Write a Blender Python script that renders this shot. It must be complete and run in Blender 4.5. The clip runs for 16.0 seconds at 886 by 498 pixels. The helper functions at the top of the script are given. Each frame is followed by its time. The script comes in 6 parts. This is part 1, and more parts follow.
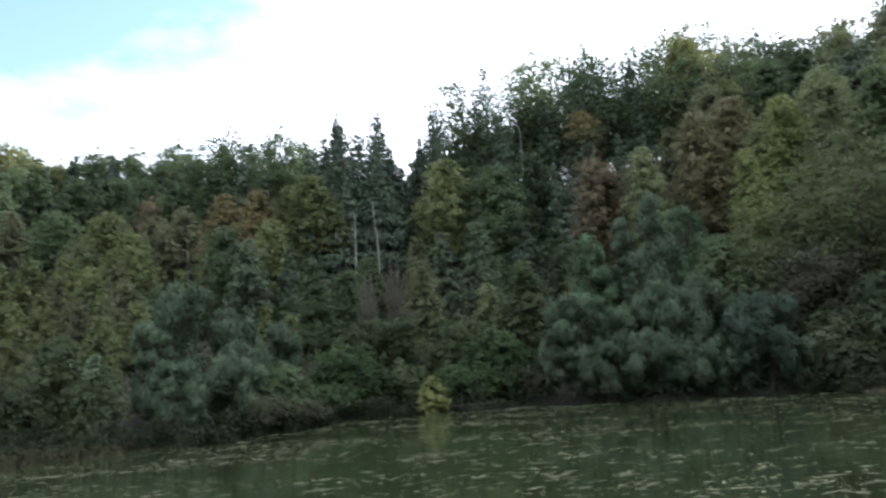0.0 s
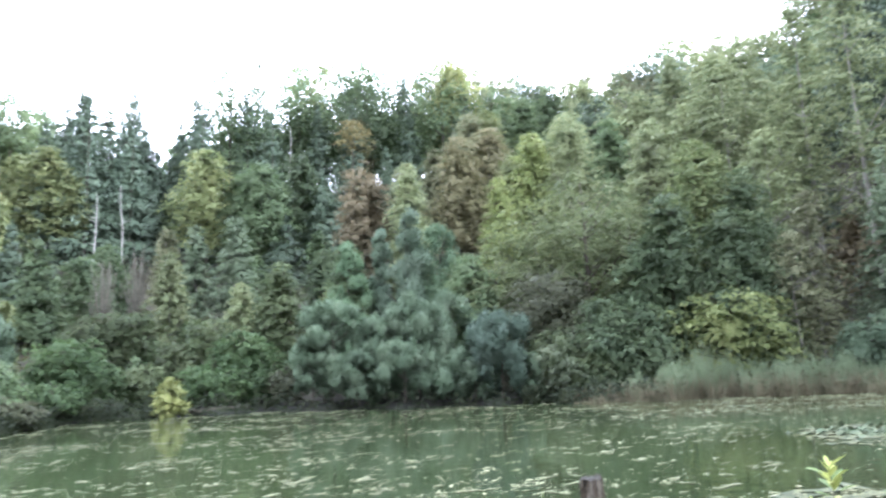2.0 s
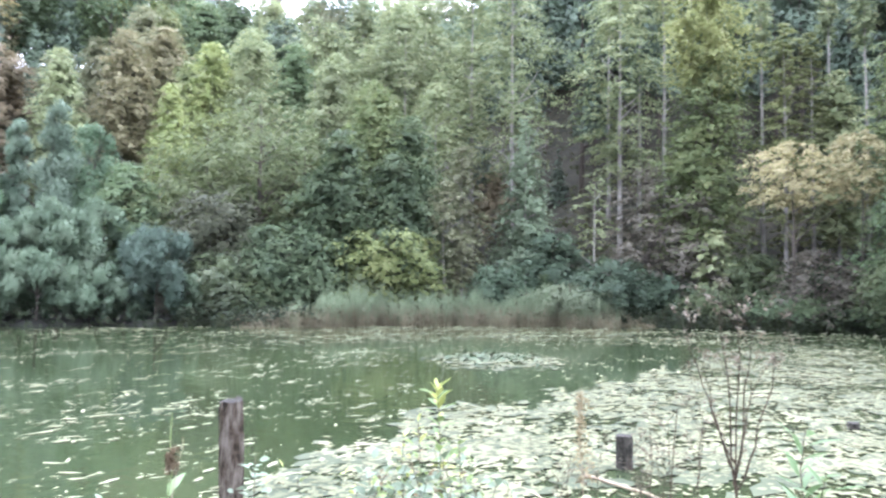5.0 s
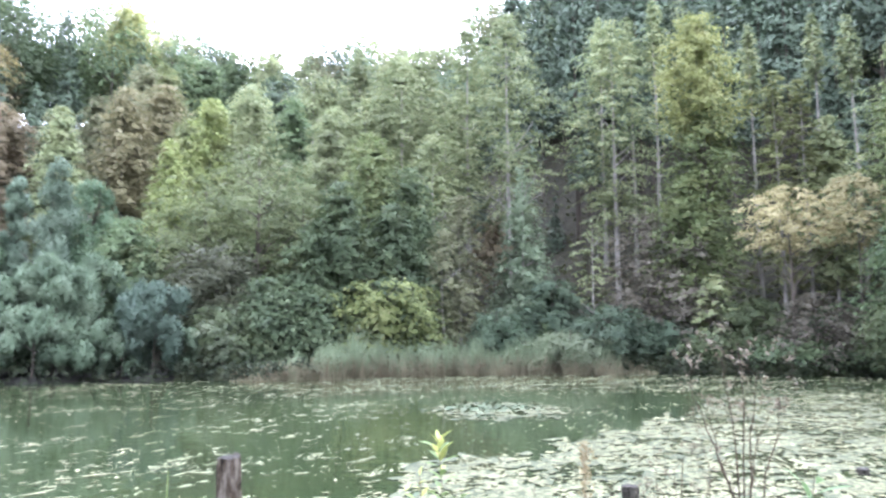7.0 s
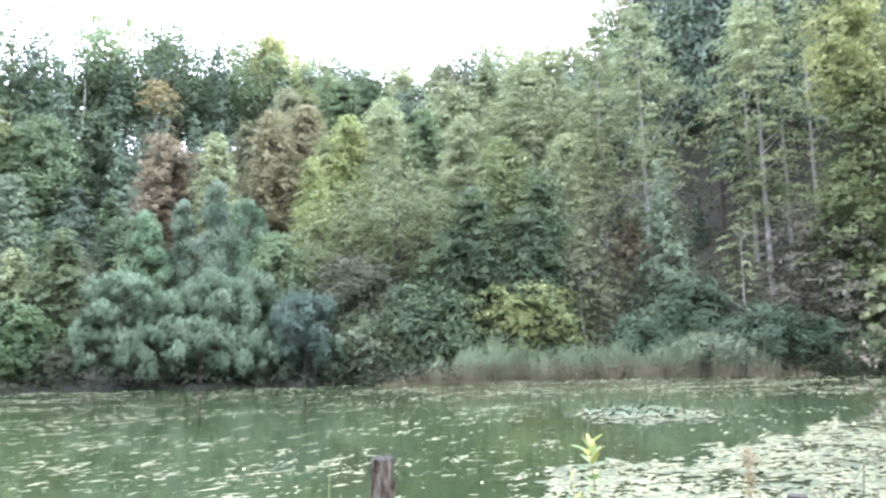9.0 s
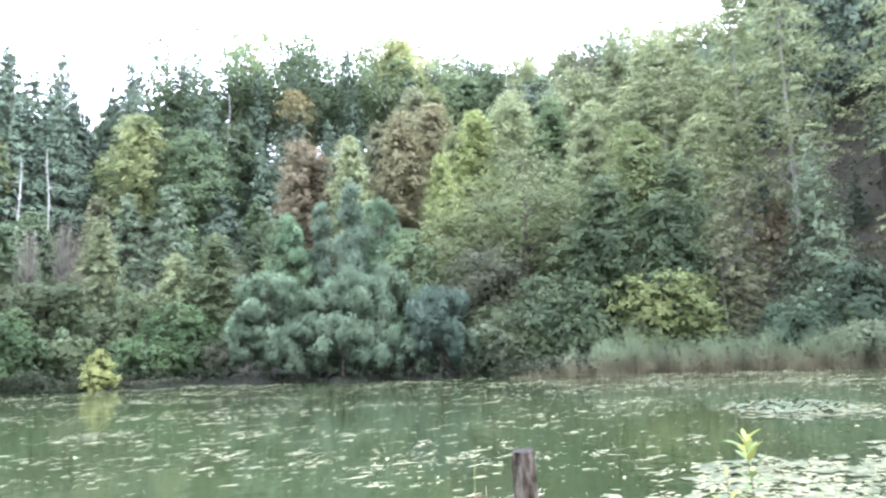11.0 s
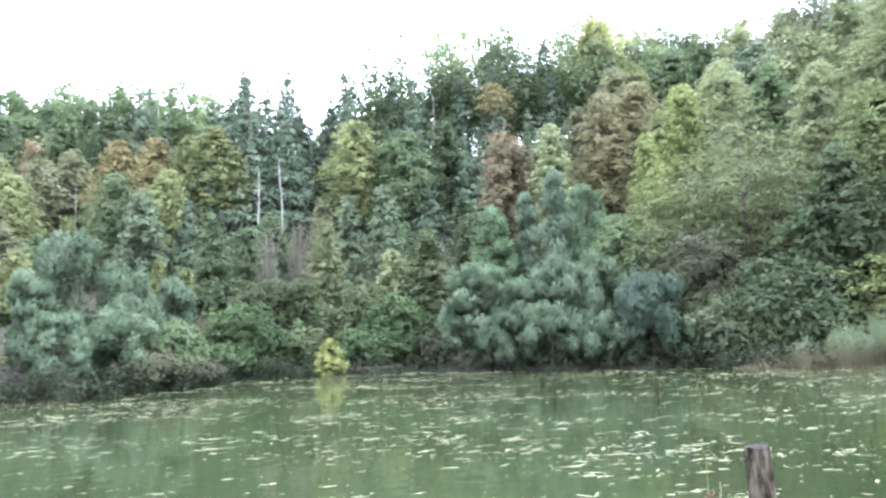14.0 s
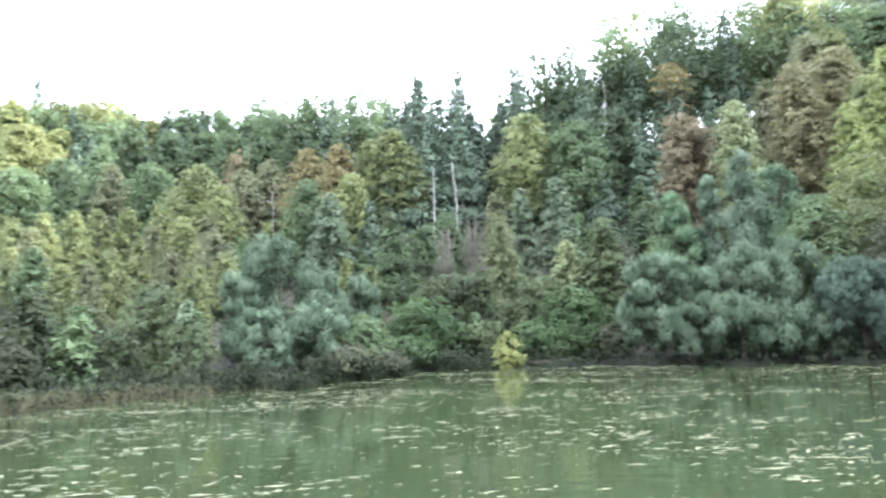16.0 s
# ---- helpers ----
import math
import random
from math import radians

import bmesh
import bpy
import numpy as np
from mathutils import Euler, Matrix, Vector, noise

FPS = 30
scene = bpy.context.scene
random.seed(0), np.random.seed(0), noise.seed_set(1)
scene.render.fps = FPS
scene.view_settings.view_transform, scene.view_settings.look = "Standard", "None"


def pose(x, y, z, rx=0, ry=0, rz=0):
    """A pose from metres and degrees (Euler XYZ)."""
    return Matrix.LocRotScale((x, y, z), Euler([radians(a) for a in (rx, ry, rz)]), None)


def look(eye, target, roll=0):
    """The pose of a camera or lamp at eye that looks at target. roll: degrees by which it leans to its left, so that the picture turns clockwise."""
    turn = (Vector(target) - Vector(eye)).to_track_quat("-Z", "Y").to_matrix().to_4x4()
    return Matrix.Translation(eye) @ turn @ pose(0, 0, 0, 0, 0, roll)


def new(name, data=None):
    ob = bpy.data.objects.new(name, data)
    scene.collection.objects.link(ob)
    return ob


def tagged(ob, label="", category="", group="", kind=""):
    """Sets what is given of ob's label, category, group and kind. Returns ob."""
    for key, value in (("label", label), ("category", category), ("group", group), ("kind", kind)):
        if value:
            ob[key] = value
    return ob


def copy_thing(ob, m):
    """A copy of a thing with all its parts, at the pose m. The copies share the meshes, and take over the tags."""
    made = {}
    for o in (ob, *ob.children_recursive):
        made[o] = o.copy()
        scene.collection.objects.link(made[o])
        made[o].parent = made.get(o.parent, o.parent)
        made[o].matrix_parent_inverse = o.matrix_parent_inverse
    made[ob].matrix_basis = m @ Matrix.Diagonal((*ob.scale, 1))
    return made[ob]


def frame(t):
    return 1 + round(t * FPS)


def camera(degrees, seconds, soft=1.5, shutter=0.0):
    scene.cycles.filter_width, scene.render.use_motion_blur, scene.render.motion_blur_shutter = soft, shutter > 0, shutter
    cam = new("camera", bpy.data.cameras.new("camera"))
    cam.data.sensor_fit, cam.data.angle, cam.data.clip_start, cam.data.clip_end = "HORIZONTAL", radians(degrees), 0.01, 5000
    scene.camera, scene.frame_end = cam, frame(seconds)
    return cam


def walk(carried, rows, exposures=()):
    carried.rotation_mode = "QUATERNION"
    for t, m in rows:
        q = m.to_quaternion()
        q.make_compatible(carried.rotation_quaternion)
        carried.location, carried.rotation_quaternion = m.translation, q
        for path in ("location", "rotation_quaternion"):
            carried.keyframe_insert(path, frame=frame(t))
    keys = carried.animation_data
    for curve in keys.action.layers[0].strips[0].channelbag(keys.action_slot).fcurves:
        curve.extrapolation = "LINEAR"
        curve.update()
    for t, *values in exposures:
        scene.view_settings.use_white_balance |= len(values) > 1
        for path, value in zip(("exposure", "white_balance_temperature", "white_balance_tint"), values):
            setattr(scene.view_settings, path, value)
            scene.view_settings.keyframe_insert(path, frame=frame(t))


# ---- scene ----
# ------------------------------------------------------------------ camera and walk
EYE = 1.9          # height of the lens above the water
SWING = 0.13       # the lens swings round the body at this radius


def held(yaw, pitch, roll):
    a = radians(yaw)
    return pose(-SWING * math.sin(a), SWING * math.cos(a), EYE, 90 + pitch, roll, yaw)


cam = camera(64.1, 16.0, soft=2.4, shutter=0.5)
TURNS = [
    (0.0, 0.97, 10.42, 4.23), (0.5, -3.66, 8.99, 3.93), (1.0, -8.67, 8.39, 3.53), (1.5, -13.50, 9.13, 2.96),
    (2.0, -18.83, 9.71, 2.41), (2.5, -23.21, 9.97, 1.88), (3.0, -27.60, 8.88, 0.70), (3.5, -31.80, 6.96, -0.12),
    (4.0, -36.61, 5.13, -0.44), (4.5, -41.11, 3.97, -0.61), (5.0, -45.43, 3.41, -0.72), (5.2, -46.68, 3.52, -0.76),
    (6.2, -49.40, 5.60, -0.30), (7.3, -43.61, 7.92, 0.51), (7.5, -42.63, 8.02, 0.62), (8.0, -39.68, 8.09, 0.62),
    (8.5, -37.51, 8.00, 0.93), (9.0, -34.36, 7.80, 1.24), (9.5, -31.36, 7.65, 1.72), (9.7, -30.36, 7.57, 1.75),
    (11.8, -19.49, 7.52, 1.91), (12.0, -18.44, 7.47, 1.91), (12.5, -15.78, 7.37, 2.12), (13.0, -12.79, 7.27, 2.10),
    (13.5, -10.03, 7.21, 1.98), (14.0, -7.11, 7.20, 2.07), (14.5, -4.43, 7.24, 2.18), (15.0, -1.12, 7.26, 2.42),
    (15.5, 2.48, 7.27, 2.19), (16.0, 7.02, 7.16, 2.18),
]
walk(cam, [(t, held(y, p, r)) for t, y, p, r in TURNS],
     exposures=[(0.0, 0.68, 5850, 10), (0.5, 1.62, 5800, 11), (1.0, 2.24, 5700, 12), (1.5, 2.56, 5650, 13), (2.2, 2.76, 5550, 15), (3.5, 2.96, 5500, 17), (5.0, 3.12, 5500, 21),
                (7.3, 3.12, 5500, 21), (9.5, 3.14, 5550, 18), (12.5, 3.12, 5600, 16), (16.0, 2.86, 5700, 12)])

# ------------------------------------------------------------------ world and sun
def polar_dir(az, el):
    a, e = radians(az), radians(el)
    return (-math.sin(a) * math.cos(e), math.cos(a) * math.cos(e), math.sin(e))


SUN_AZ, SUN_EL = -62.0, 21.0      # degrees to the left of straight ahead; above the horizon
world = bpy.data.worlds.new("world")
scene.world = world
world.use_nodes = True
wn, wl = world.node_tree.nodes, world.node_tree.links
wn.clear()
sky = wn.new("ShaderNodeTexSky")
sky.sky_type, sky.sun_disc = "NISHITA", False
sky.sun_elevation, sky.sun_rotation = radians(SUN_EL), radians(-SUN_AZ)
sky.air_density, sky.dust_density = 1.0, 1.5
coord = wn.new("ShaderNodeTexCoord")
cloud_map = wn.new("ShaderNodeMapping")
cloud_map.inputs["Scale"].default_value = (1.0, 1.0, 2.2)
cloud_map.inputs["Location"].default_value = (0.35, 0.1, 0.0)
cloud = wn.new("ShaderNodeTexNoise")
cloud.inputs["Scale"].default_value, cloud.inputs["Detail"].default_value = 2.2, 6.0
cover = wn.new("ShaderNodeMapRange")
cover.inputs["From Min"].default_value, cover.inputs["From Max"].default_value = 0.40, 0.56
cover.inputs["To Min"].default_value = 0.04
blend = wn.new("ShaderNodeMix")
blend.data_type = "RGBA"
blend.inputs["B"].default_value = (9.0, 9.2, 9.6, 1)
back = wn.new("ShaderNodeBackground")
back.inputs["Strength"].default_value = 0.13
wout = wn.new("ShaderNodeOutputWorld")
wl.new(coord.outputs["Generated"], cloud_map.inputs["Vector"])
wl.new(cloud_map.outputs["Vector"], cloud.inputs["Vector"])
rift = wn.new("ShaderNodeVectorMath")     # the cloud thins out round this direction
rift.operation = "DOT_PRODUCT"
rift.inputs[1].default_value = polar_dir(27, 27)
thin = wn.new("ShaderNodeMapRange")
thin.inputs["From Min"].default_value, thin.inputs["From Max"].default_value = 0.93, 0.995
thin.inputs["To Min"].default_value, thin.inputs["To Max"].default_value = 0.18, -0.10
total = wn.new("ShaderNodeMath")
total.operation = "ADD"
wl.new(coord.outputs["Generated"], rift.inputs[0])
wl.new(rift.outputs["Value"], thin.inputs["Value"])
wl.new(thin.outputs["Result"], total.inputs[0])
wl.new(cloud.outputs["Fac"], total.inputs[1])
wl.new(total.outputs[0], cover.inputs["Value"])
wl.new(cover.outputs["Result"], blend.inputs["Factor"])
bright = wn.new("ShaderNodeVectorMath")
bright.operation = "SCALE"
bright.inputs["Scale"].default_value = 2.2
wl.new(sky.outputs["Color"], bright.inputs[0])
wl.new(bright.outputs["Vector"], blend.inputs["A"])
toward = wn.new("ShaderNodeVectorMath")   # the cloud is brighter towards the sun behind it
toward.operation = "DOT_PRODUCT"
toward.inputs[1].default_value = polar_dir(SUN_AZ, SUN_EL)
gain = wn.new("ShaderNodeMapRange")
gain.inputs["From Min"].default_value, gain.inputs["From Max"].default_value = -0.8, 1.0
gain.inputs["To Min"].default_value, gain.inputs["To Max"].default_value = 0.70, 1.45
shine = wn.new("ShaderNodeVectorMath")
shine.operation = "SCALE"
wl.new(coord.outputs["Generated"], toward.inputs[0])
wl.new(toward.outputs["Value"], gain.inputs["Value"])
wl.new(gain.outputs["Result"], shine.inputs["Scale"])
wl.new(blend.outputs["Result"], shine.inputs[0])
wl.new(shine.outputs["Vector"], back.inputs["Color"])
wl.new(back.outputs["Background"], wout.inputs["Surface"])

lamp = bpy.data.lights.new("sun", "SUN")
lamp.energy, lamp.angle, lamp.color = 4.0, radians(0.6), (1.0, 0.93, 0.8)
sun = new("sun", lamp)
sa, se = radians(SUN_AZ), radians(SUN_EL)
sun.matrix_world = look((-math.sin(sa) * math.cos(se) * 300, math.cos(sa) * math.cos(se) * 300, math.sin(se) * 300), (0, 0, 0))


# ------------------------------------------------------------------ materials
def material(name, rough=0.7, spec=0.3):
    mat = bpy.data.materials.new(name)
    mat.use_nodes = True
    nodes, links = mat.node_tree.nodes, mat.node_tree.links
    p = nodes["Principled BSDF"]
    p.inputs["Roughness"].default_value = rough
    p.inputs["Specular IOR Level"].default_value = spec
    return mat, nodes, links, p


def ramp(nodes, stops):
    r = nodes.new("ShaderNodeValToRGB")
    el = r.color_ramp.elements
    while len(el) < len(stops):
        el.new(0.5)
    for e, (at, c) in zip(el, stops):
        e.position, e.color = at, (*c, 1)
    return r


def leaf_material(name, low, mid, high, glow=0.48, rough=0.65):
    """Leaves: three tones leaf by leaf, drifting over the crown and from plant to plant."""
    mat, nodes, links, p = material(name, rough, 0.25)
    geo, info = nodes.new("ShaderNodeNewGeometry"), nodes.new("ShaderNodeObjectInfo")
    tex = nodes.new("ShaderNodeTexNoise")
    tex.inputs["Scale"].default_value, tex.inputs["Detail"].default_value = 0.6, 4.0
    links.new(geo.outputs["Position"], tex.inputs["Vector"])
    a = nodes.new("ShaderNodeMath")
    a.operation = "MULTIPLY_ADD"
    a.inputs[1].default_value = 0.24
    links.new(geo.outputs["Random Per Island"], a.inputs[0])
    b = nodes.new("ShaderNodeMath")
    b.operation = "MULTIPLY_ADD"
    b.inputs[1].default_value, b.inputs[2].default_value = 1.5, -0.37
    links.new(tex.outputs["Fac"], b.inputs[0])
    links.new(b.outputs[0], a.inputs[2])
    r = ramp(nodes, [(0.05, low), (0.5, mid), (0.98, high)])
    links.new(a.outputs[0], r.inputs["Fac"])
    hsv = nodes.new("ShaderNodeHueSaturation")
    hsv.inputs["Saturation"].default_value = 0.97
    v = nodes.new("ShaderNodeMapRange")
    v.inputs["To Min"].default_value, v.inputs["To Max"].default_value = 0.86, 1.26
    links.new(info.outputs["Random"], v.inputs["Value"])
    links.new(v.outputs["Result"], hsv.inputs["Value"])
    links.new(r.outputs["Color"], hsv.inputs["Color"])
    links.new(hsv.outputs["Color"], p.inputs["Base Color"])
    tr, mix = nodes.new("ShaderNodeBsdfTranslucent"), nodes.new("ShaderNodeMixShader")
    mix.inputs["Fac"].default_value = glow
    links.new(hsv.outputs["Color"], tr.inputs["Color"])
    links.new(p.outputs["BSDF"], mix.inputs[1])
    links.new(tr.outputs["BSDF"], mix.inputs[2])
    links.new(mix.outputs["Shader"], nodes["Material Output"].inputs["Surface"])
    return mat


def grain_material(name, stops, scale, stretch=(1, 1, 1), rough=0.85, bump=0.4, detail=8.0, fine=None):
    """A noise-grained solid: bark, litter, soil, weathered wood."""
    mat, nodes, links, p = material(name, rough, 0.25)
    tc, mp = nodes.new("ShaderNodeTexCoord"), nodes.new("ShaderNodeMapping")
    mp.inputs["Scale"].default_value = stretch
    links.new(tc.outputs["Object"], mp.inputs["Vector"])
    n = nodes.new("ShaderNodeTexNoise")
    n.inputs["Scale"].default_value, n.inputs["Detail"].default_value, n.inputs["Roughness"].default_value = scale, detail, 0.65
    links.new(mp.outputs["Vector"], n.inputs["Vector"])
    r = ramp(nodes, stops)
    links.new(n.outputs["Fac"], r.inputs["Fac"])
    links.new(r.outputs["Color"], p.inputs["Base Color"])
    n2 = nodes.new("ShaderNodeTexNoise")
    n2.inputs["Scale"].default_value, n2.inputs["Detail"].default_value = fine or scale * 4, 6.0
    links.new(mp.outputs["Vector"], n2.inputs["Vector"])
    bp = nodes.new("ShaderNodeBump")
    bp.inputs["Strength"].default_value, bp.inputs["Distance"].default_value = bump, 0.05
    links.new(n2.outputs["Fac"], bp.inputs["Height"])
    links.new(bp.outputs["Normal"], p.inputs["Normal"])
    return mat


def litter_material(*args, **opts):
    """Leaf litter darkened towards the waterline: the shade there is put into its colour."""
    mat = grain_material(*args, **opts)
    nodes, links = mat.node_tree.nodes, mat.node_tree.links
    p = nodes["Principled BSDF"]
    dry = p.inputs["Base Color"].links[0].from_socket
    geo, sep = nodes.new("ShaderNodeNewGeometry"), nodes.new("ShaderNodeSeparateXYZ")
    shade_range, shade_mix = nodes.new("ShaderNodeMapRange"), nodes.new("ShaderNodeMix")
    shade_mix.data_type = "RGBA"
    # near-black for the painted shade low on the bank, over the plain litter colour
    shade_mix.inputs["A"].default_value = (0.009, 0.0085, 0.006, 1)
    shade_range.inputs["From Min"].default_value, shade_range.inputs["From Max"].default_value = 0.2, 0.7
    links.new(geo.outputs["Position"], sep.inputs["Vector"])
    links.new(sep.outputs["Z"], shade_range.inputs["Value"])
    links.new(shade_range.outputs["Result"], shade_mix.inputs["Factor"])
    links.new(dry, shade_mix.inputs["B"])
    links.new(shade_mix.outputs["Result"], p.inputs["Base Color"])
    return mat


M = {}
M["willow"] = leaf_material("willow_leaf", (0.056, 0.086, 0.049), (0.098, 0.138, 0.080), (0.158, 0.199, 0.123))
M["green"] = leaf_material("green_leaf", (0.054, 0.083, 0.038), (0.094, 0.132, 0.059), (0.150, 0.193, 0.087))
M["deep"] = leaf_material("deep_green_leaf", (0.034, 0.053, 0.025), (0.062, 0.088, 0.039), (0.104, 0.131, 0.059))
M["teal"] = leaf_material("bluish_green_leaf", (0.033, 0.054, 0.031), (0.060, 0.088, 0.050), (0.100, 0.133, 0.076))
M["spruce"] = leaf_material("spruce_needle", (0.034, 0.053, 0.032), (0.061, 0.087, 0.052), (0.096, 0.126, 0.073), 0.15)
M["pine"] = leaf_material("pine_needle", (0.049, 0.073, 0.046), (0.087, 0.119, 0.071), (0.149, 0.184, 0.106), 0.3)
M["olive"] = leaf_material("olive_leaf", (0.084, 0.104, 0.040), (0.142, 0.163, 0.062), (0.214, 0.226, 0.088))
M["light"] = leaf_material("light_green_leaf", (0.106, 0.128, 0.059), (0.172, 0.200, 0.094), (0.254, 0.270, 0.134))
M["oak"] = leaf_material("dull_green_leaf", (0.060, 0.079, 0.033), (0.100, 0.122, 0.050), (0.158, 0.174, 0.072))
M["yellow"] = leaf_material("yellow_leaf", (0.120, 0.138, 0.043), (0.192, 0.206, 0.066), (0.282, 0.282, 0.102))
M["gold"] = leaf_material("golden_leaf", (0.112, 0.096, 0.040), (0.170, 0.144, 0.060), (0.228, 0.194, 0.088))
M["rust"] = leaf_material("rusty_leaf", (0.098, 0.084, 0.048), (0.150, 0.124, 0.071), (0.206, 0.168, 0.098))
M["maroon"] = leaf_material("reddish_leaf", (0.066, 0.062, 0.044), (0.102, 0.092, 0.066), (0.142, 0.126, 0.090))
M["tan"] = leaf_material("tan_leaf", (0.092, 0.098, 0.050), (0.142, 0.148, 0.076), (0.195, 0.198, 0.106))
M["beige"] = leaf_material("beige_leaf", (0.145, 0.130, 0.058), (0.245, 0.218, 0.108), (0.370, 0.326, 0.178))
M["dry"] = leaf_material("dry_twig_leaf", (0.095, 0.086, 0.066), (0.145, 0.132, 0.102), (0.200, 0.182, 0.144), 0.2)
M["fresh"] = leaf_material("fresh_green_leaf", (0.030, 0.054, 0.020), (0.052, 0.084, 0.030), (0.086, 0.120, 0.045))
M["straw_green"] = leaf_material("straw_green_leaf", (0.090, 0.104, 0.040), (0.142, 0.158, 0.060), (0.202, 0.208, 0.086))
# yellow-green, brightened: part of the far hill's sunlight is put into this colour
M["sunny"] = leaf_material("sunny_leaf", (0.112, 0.128, 0.042), (0.172, 0.186, 0.064), (0.240, 0.242, 0.094))
M["brownish"] = leaf_material("brownish_green_leaf", (0.036, 0.042, 0.022), (0.062, 0.068, 0.034), (0.096, 0.099, 0.054))
M["willowg"] = leaf_material("green_willow_leaf", (0.059, 0.099, 0.051), (0.099, 0.154, 0.080), (0.158, 0.217, 0.122))
M["ash"] = leaf_material("grey_green_leaf", (0.072, 0.096, 0.054), (0.116, 0.150, 0.086), (0.174, 0.208, 0.124))
M["beech"] = leaf_material("beech_leaf", (0.066, 0.094, 0.036), (0.112, 0.142, 0.052), (0.186, 0.194, 0.072))
M["lime"] = leaf_material("lime_leaf", (0.100, 0.130, 0.042), (0.164, 0.194, 0.063), (0.244, 0.262, 0.096))
M["russet"] = leaf_material("russet_leaf", (0.098, 0.094, 0.047), (0.150, 0.139, 0.068), (0.204, 0.183, 0.092))
M["shrubg"] = leaf_material("shrub_leaf", (0.037, 0.052, 0.023), (0.064, 0.083, 0.035), (0.104, 0.124, 0.053))
M["willowp"] = leaf_material("pale_willow_leaf", (0.074, 0.110, 0.070), (0.120, 0.164, 0.106), (0.182, 0.228, 0.156))
M["willowb"] = leaf_material("bluish_willow_leaf", (0.047, 0.076, 0.050), (0.082, 0.120, 0.082), (0.130, 0.174, 0.126))
M["pale"] = leaf_material("pale_green_leaf", (0.062, 0.080, 0.045), (0.100, 0.120, 0.068), (0.152, 0.170, 0.100))
M["bark"] = grain_material("dark_bark", [(0.3, (0.030, 0.024, 0.018)), (0.7, (0.095, 0.080, 0.062))], 3.0, (1, 1, 0.25))
M["pale_bark"] = grain_material("pale_bark", [(0.3, (0.085, 0.078, 0.068)), (0.65, (0.29, 0.27, 0.24))], 2.0, (1, 1, 0.4))
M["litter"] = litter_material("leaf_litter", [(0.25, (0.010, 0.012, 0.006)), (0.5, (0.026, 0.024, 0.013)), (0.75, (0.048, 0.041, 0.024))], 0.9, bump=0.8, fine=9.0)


# ------------------------------------------------------------------ mesh helpers
def mesh_from(name, verts, faces, smooth=False, normals=None):
    me = bpy.data.meshes.new(name)
    verts = np.asarray(verts, dtype=np.float32).reshape(-1, 3)
    faces = np.asarray(faces, dtype=np.int32)
    n, k = faces.shape
    me.vertices.add(len(verts))
    me.vertices.foreach_set("co", verts.ravel())
    me.loops.add(n * k)
    me.loops.foreach_set("vertex_index", faces.ravel())
    me.polygons.add(n)
    me.polygons.foreach_set("loop_start", np.arange(0, n * k, k, dtype=np.int32))
    me.update(calc_edges=True)
    me.validate()
    if smooth or normals is not None:
        me.shade_smooth()
    if normals is not None:                      # leaves shade with the bough that they lie on
        me.attributes.new("custom_normal", "FLOAT_VECTOR", "POINT").data.foreach_set("vector", np.asarray(normals, dtype=np.float32).ravel())
    return me


def part(name, me, mat, parent=None, label=""):
    if isinstance(me, bmesh.types.BMesh):
        bm, me = me, bpy.data.meshes.new(name)
        bm.to_mesh(me)
        bm.free()
    if mat and not me.materials:
        me.materials.append(mat)
    ob = new(name, me)
    if parent:
        ob.parent = parent
    return tagged(ob, label)


def polar(az, d, z=0.0):
    a = radians(az)
    return np.array((-d * math.sin(a), d * math.cos(a), z))


def tube(path, radii, sides=7):
    """Vertices and quads of a round tube along a path."""
    path, radii = np.asarray(path, float), np.asarray(radii, float)
    way = np.gradient(path, axis=0)
    way /= np.linalg.norm(way, axis=1)[:, None] + 1e-9
    side = np.cross(way, (0.31, 0.87, 0.13))
    side /= np.linalg.norm(side, axis=1)[:, None] + 1e-9
    other = np.cross(way, side)
    ang = np.linspace(0, 2 * np.pi, sides, endpoint=False)
    ring = np.cos(ang)[None, :, None] * side[:, None] + np.sin(ang)[None, :, None] * other[:, None]
    verts = (path[:, None] + ring * radii[:, None, None]).reshape(-1, 3)
    n = len(path)
    i = (np.arange(n - 1)[:, None] * sides + np.arange(sides)[None]).ravel()
    j = (np.arange(n - 1)[:, None] * sides + (np.arange(sides)[None] + 1) % sides).ravel()
    return verts, np.stack([i, j, j + sides, i + sides], 1)


def join(pieces):
    verts, faces, at = [], [], 0
    for v, f in pieces:
        verts.append(v)
        faces.append(f + at)
        at += len(v)
    return np.concatenate(verts), np.concatenate(faces)


def unit(v):
    return v / (np.linalg.norm(v, axis=-1, keepdims=True) + 1e-9)


def leaves(rng, at, out, length, width, wild=0.8, droop=0.0, way=None):
    """One small pointed leaf or spray at each place; out is the way it faces, way the way it points."""
    n = len(at)
    face = unit(out + wild * rng.normal(size=(n, 3)))
    along = unit(np.cross(face, rng.normal(size=(n, 3)))) if way is None else unit(way)
    along = unit(along + droop * np.array((0, 0, -1.0)))
    across = unit(np.cross(face, along))
    size = rng.uniform(0.65, 1.35, (n, 1))
    a = at - along * length * size * 0.5 + across * width * size * 0.5
    b = at - along * length * size * 0.5 - across * width * size * 0.5
    c = at + along * length * size * 0.6
    verts = np.stack([a, b, c], 1).reshape(-1, 3)
    return verts, np.arange(3 * n).reshape(-1, 3)


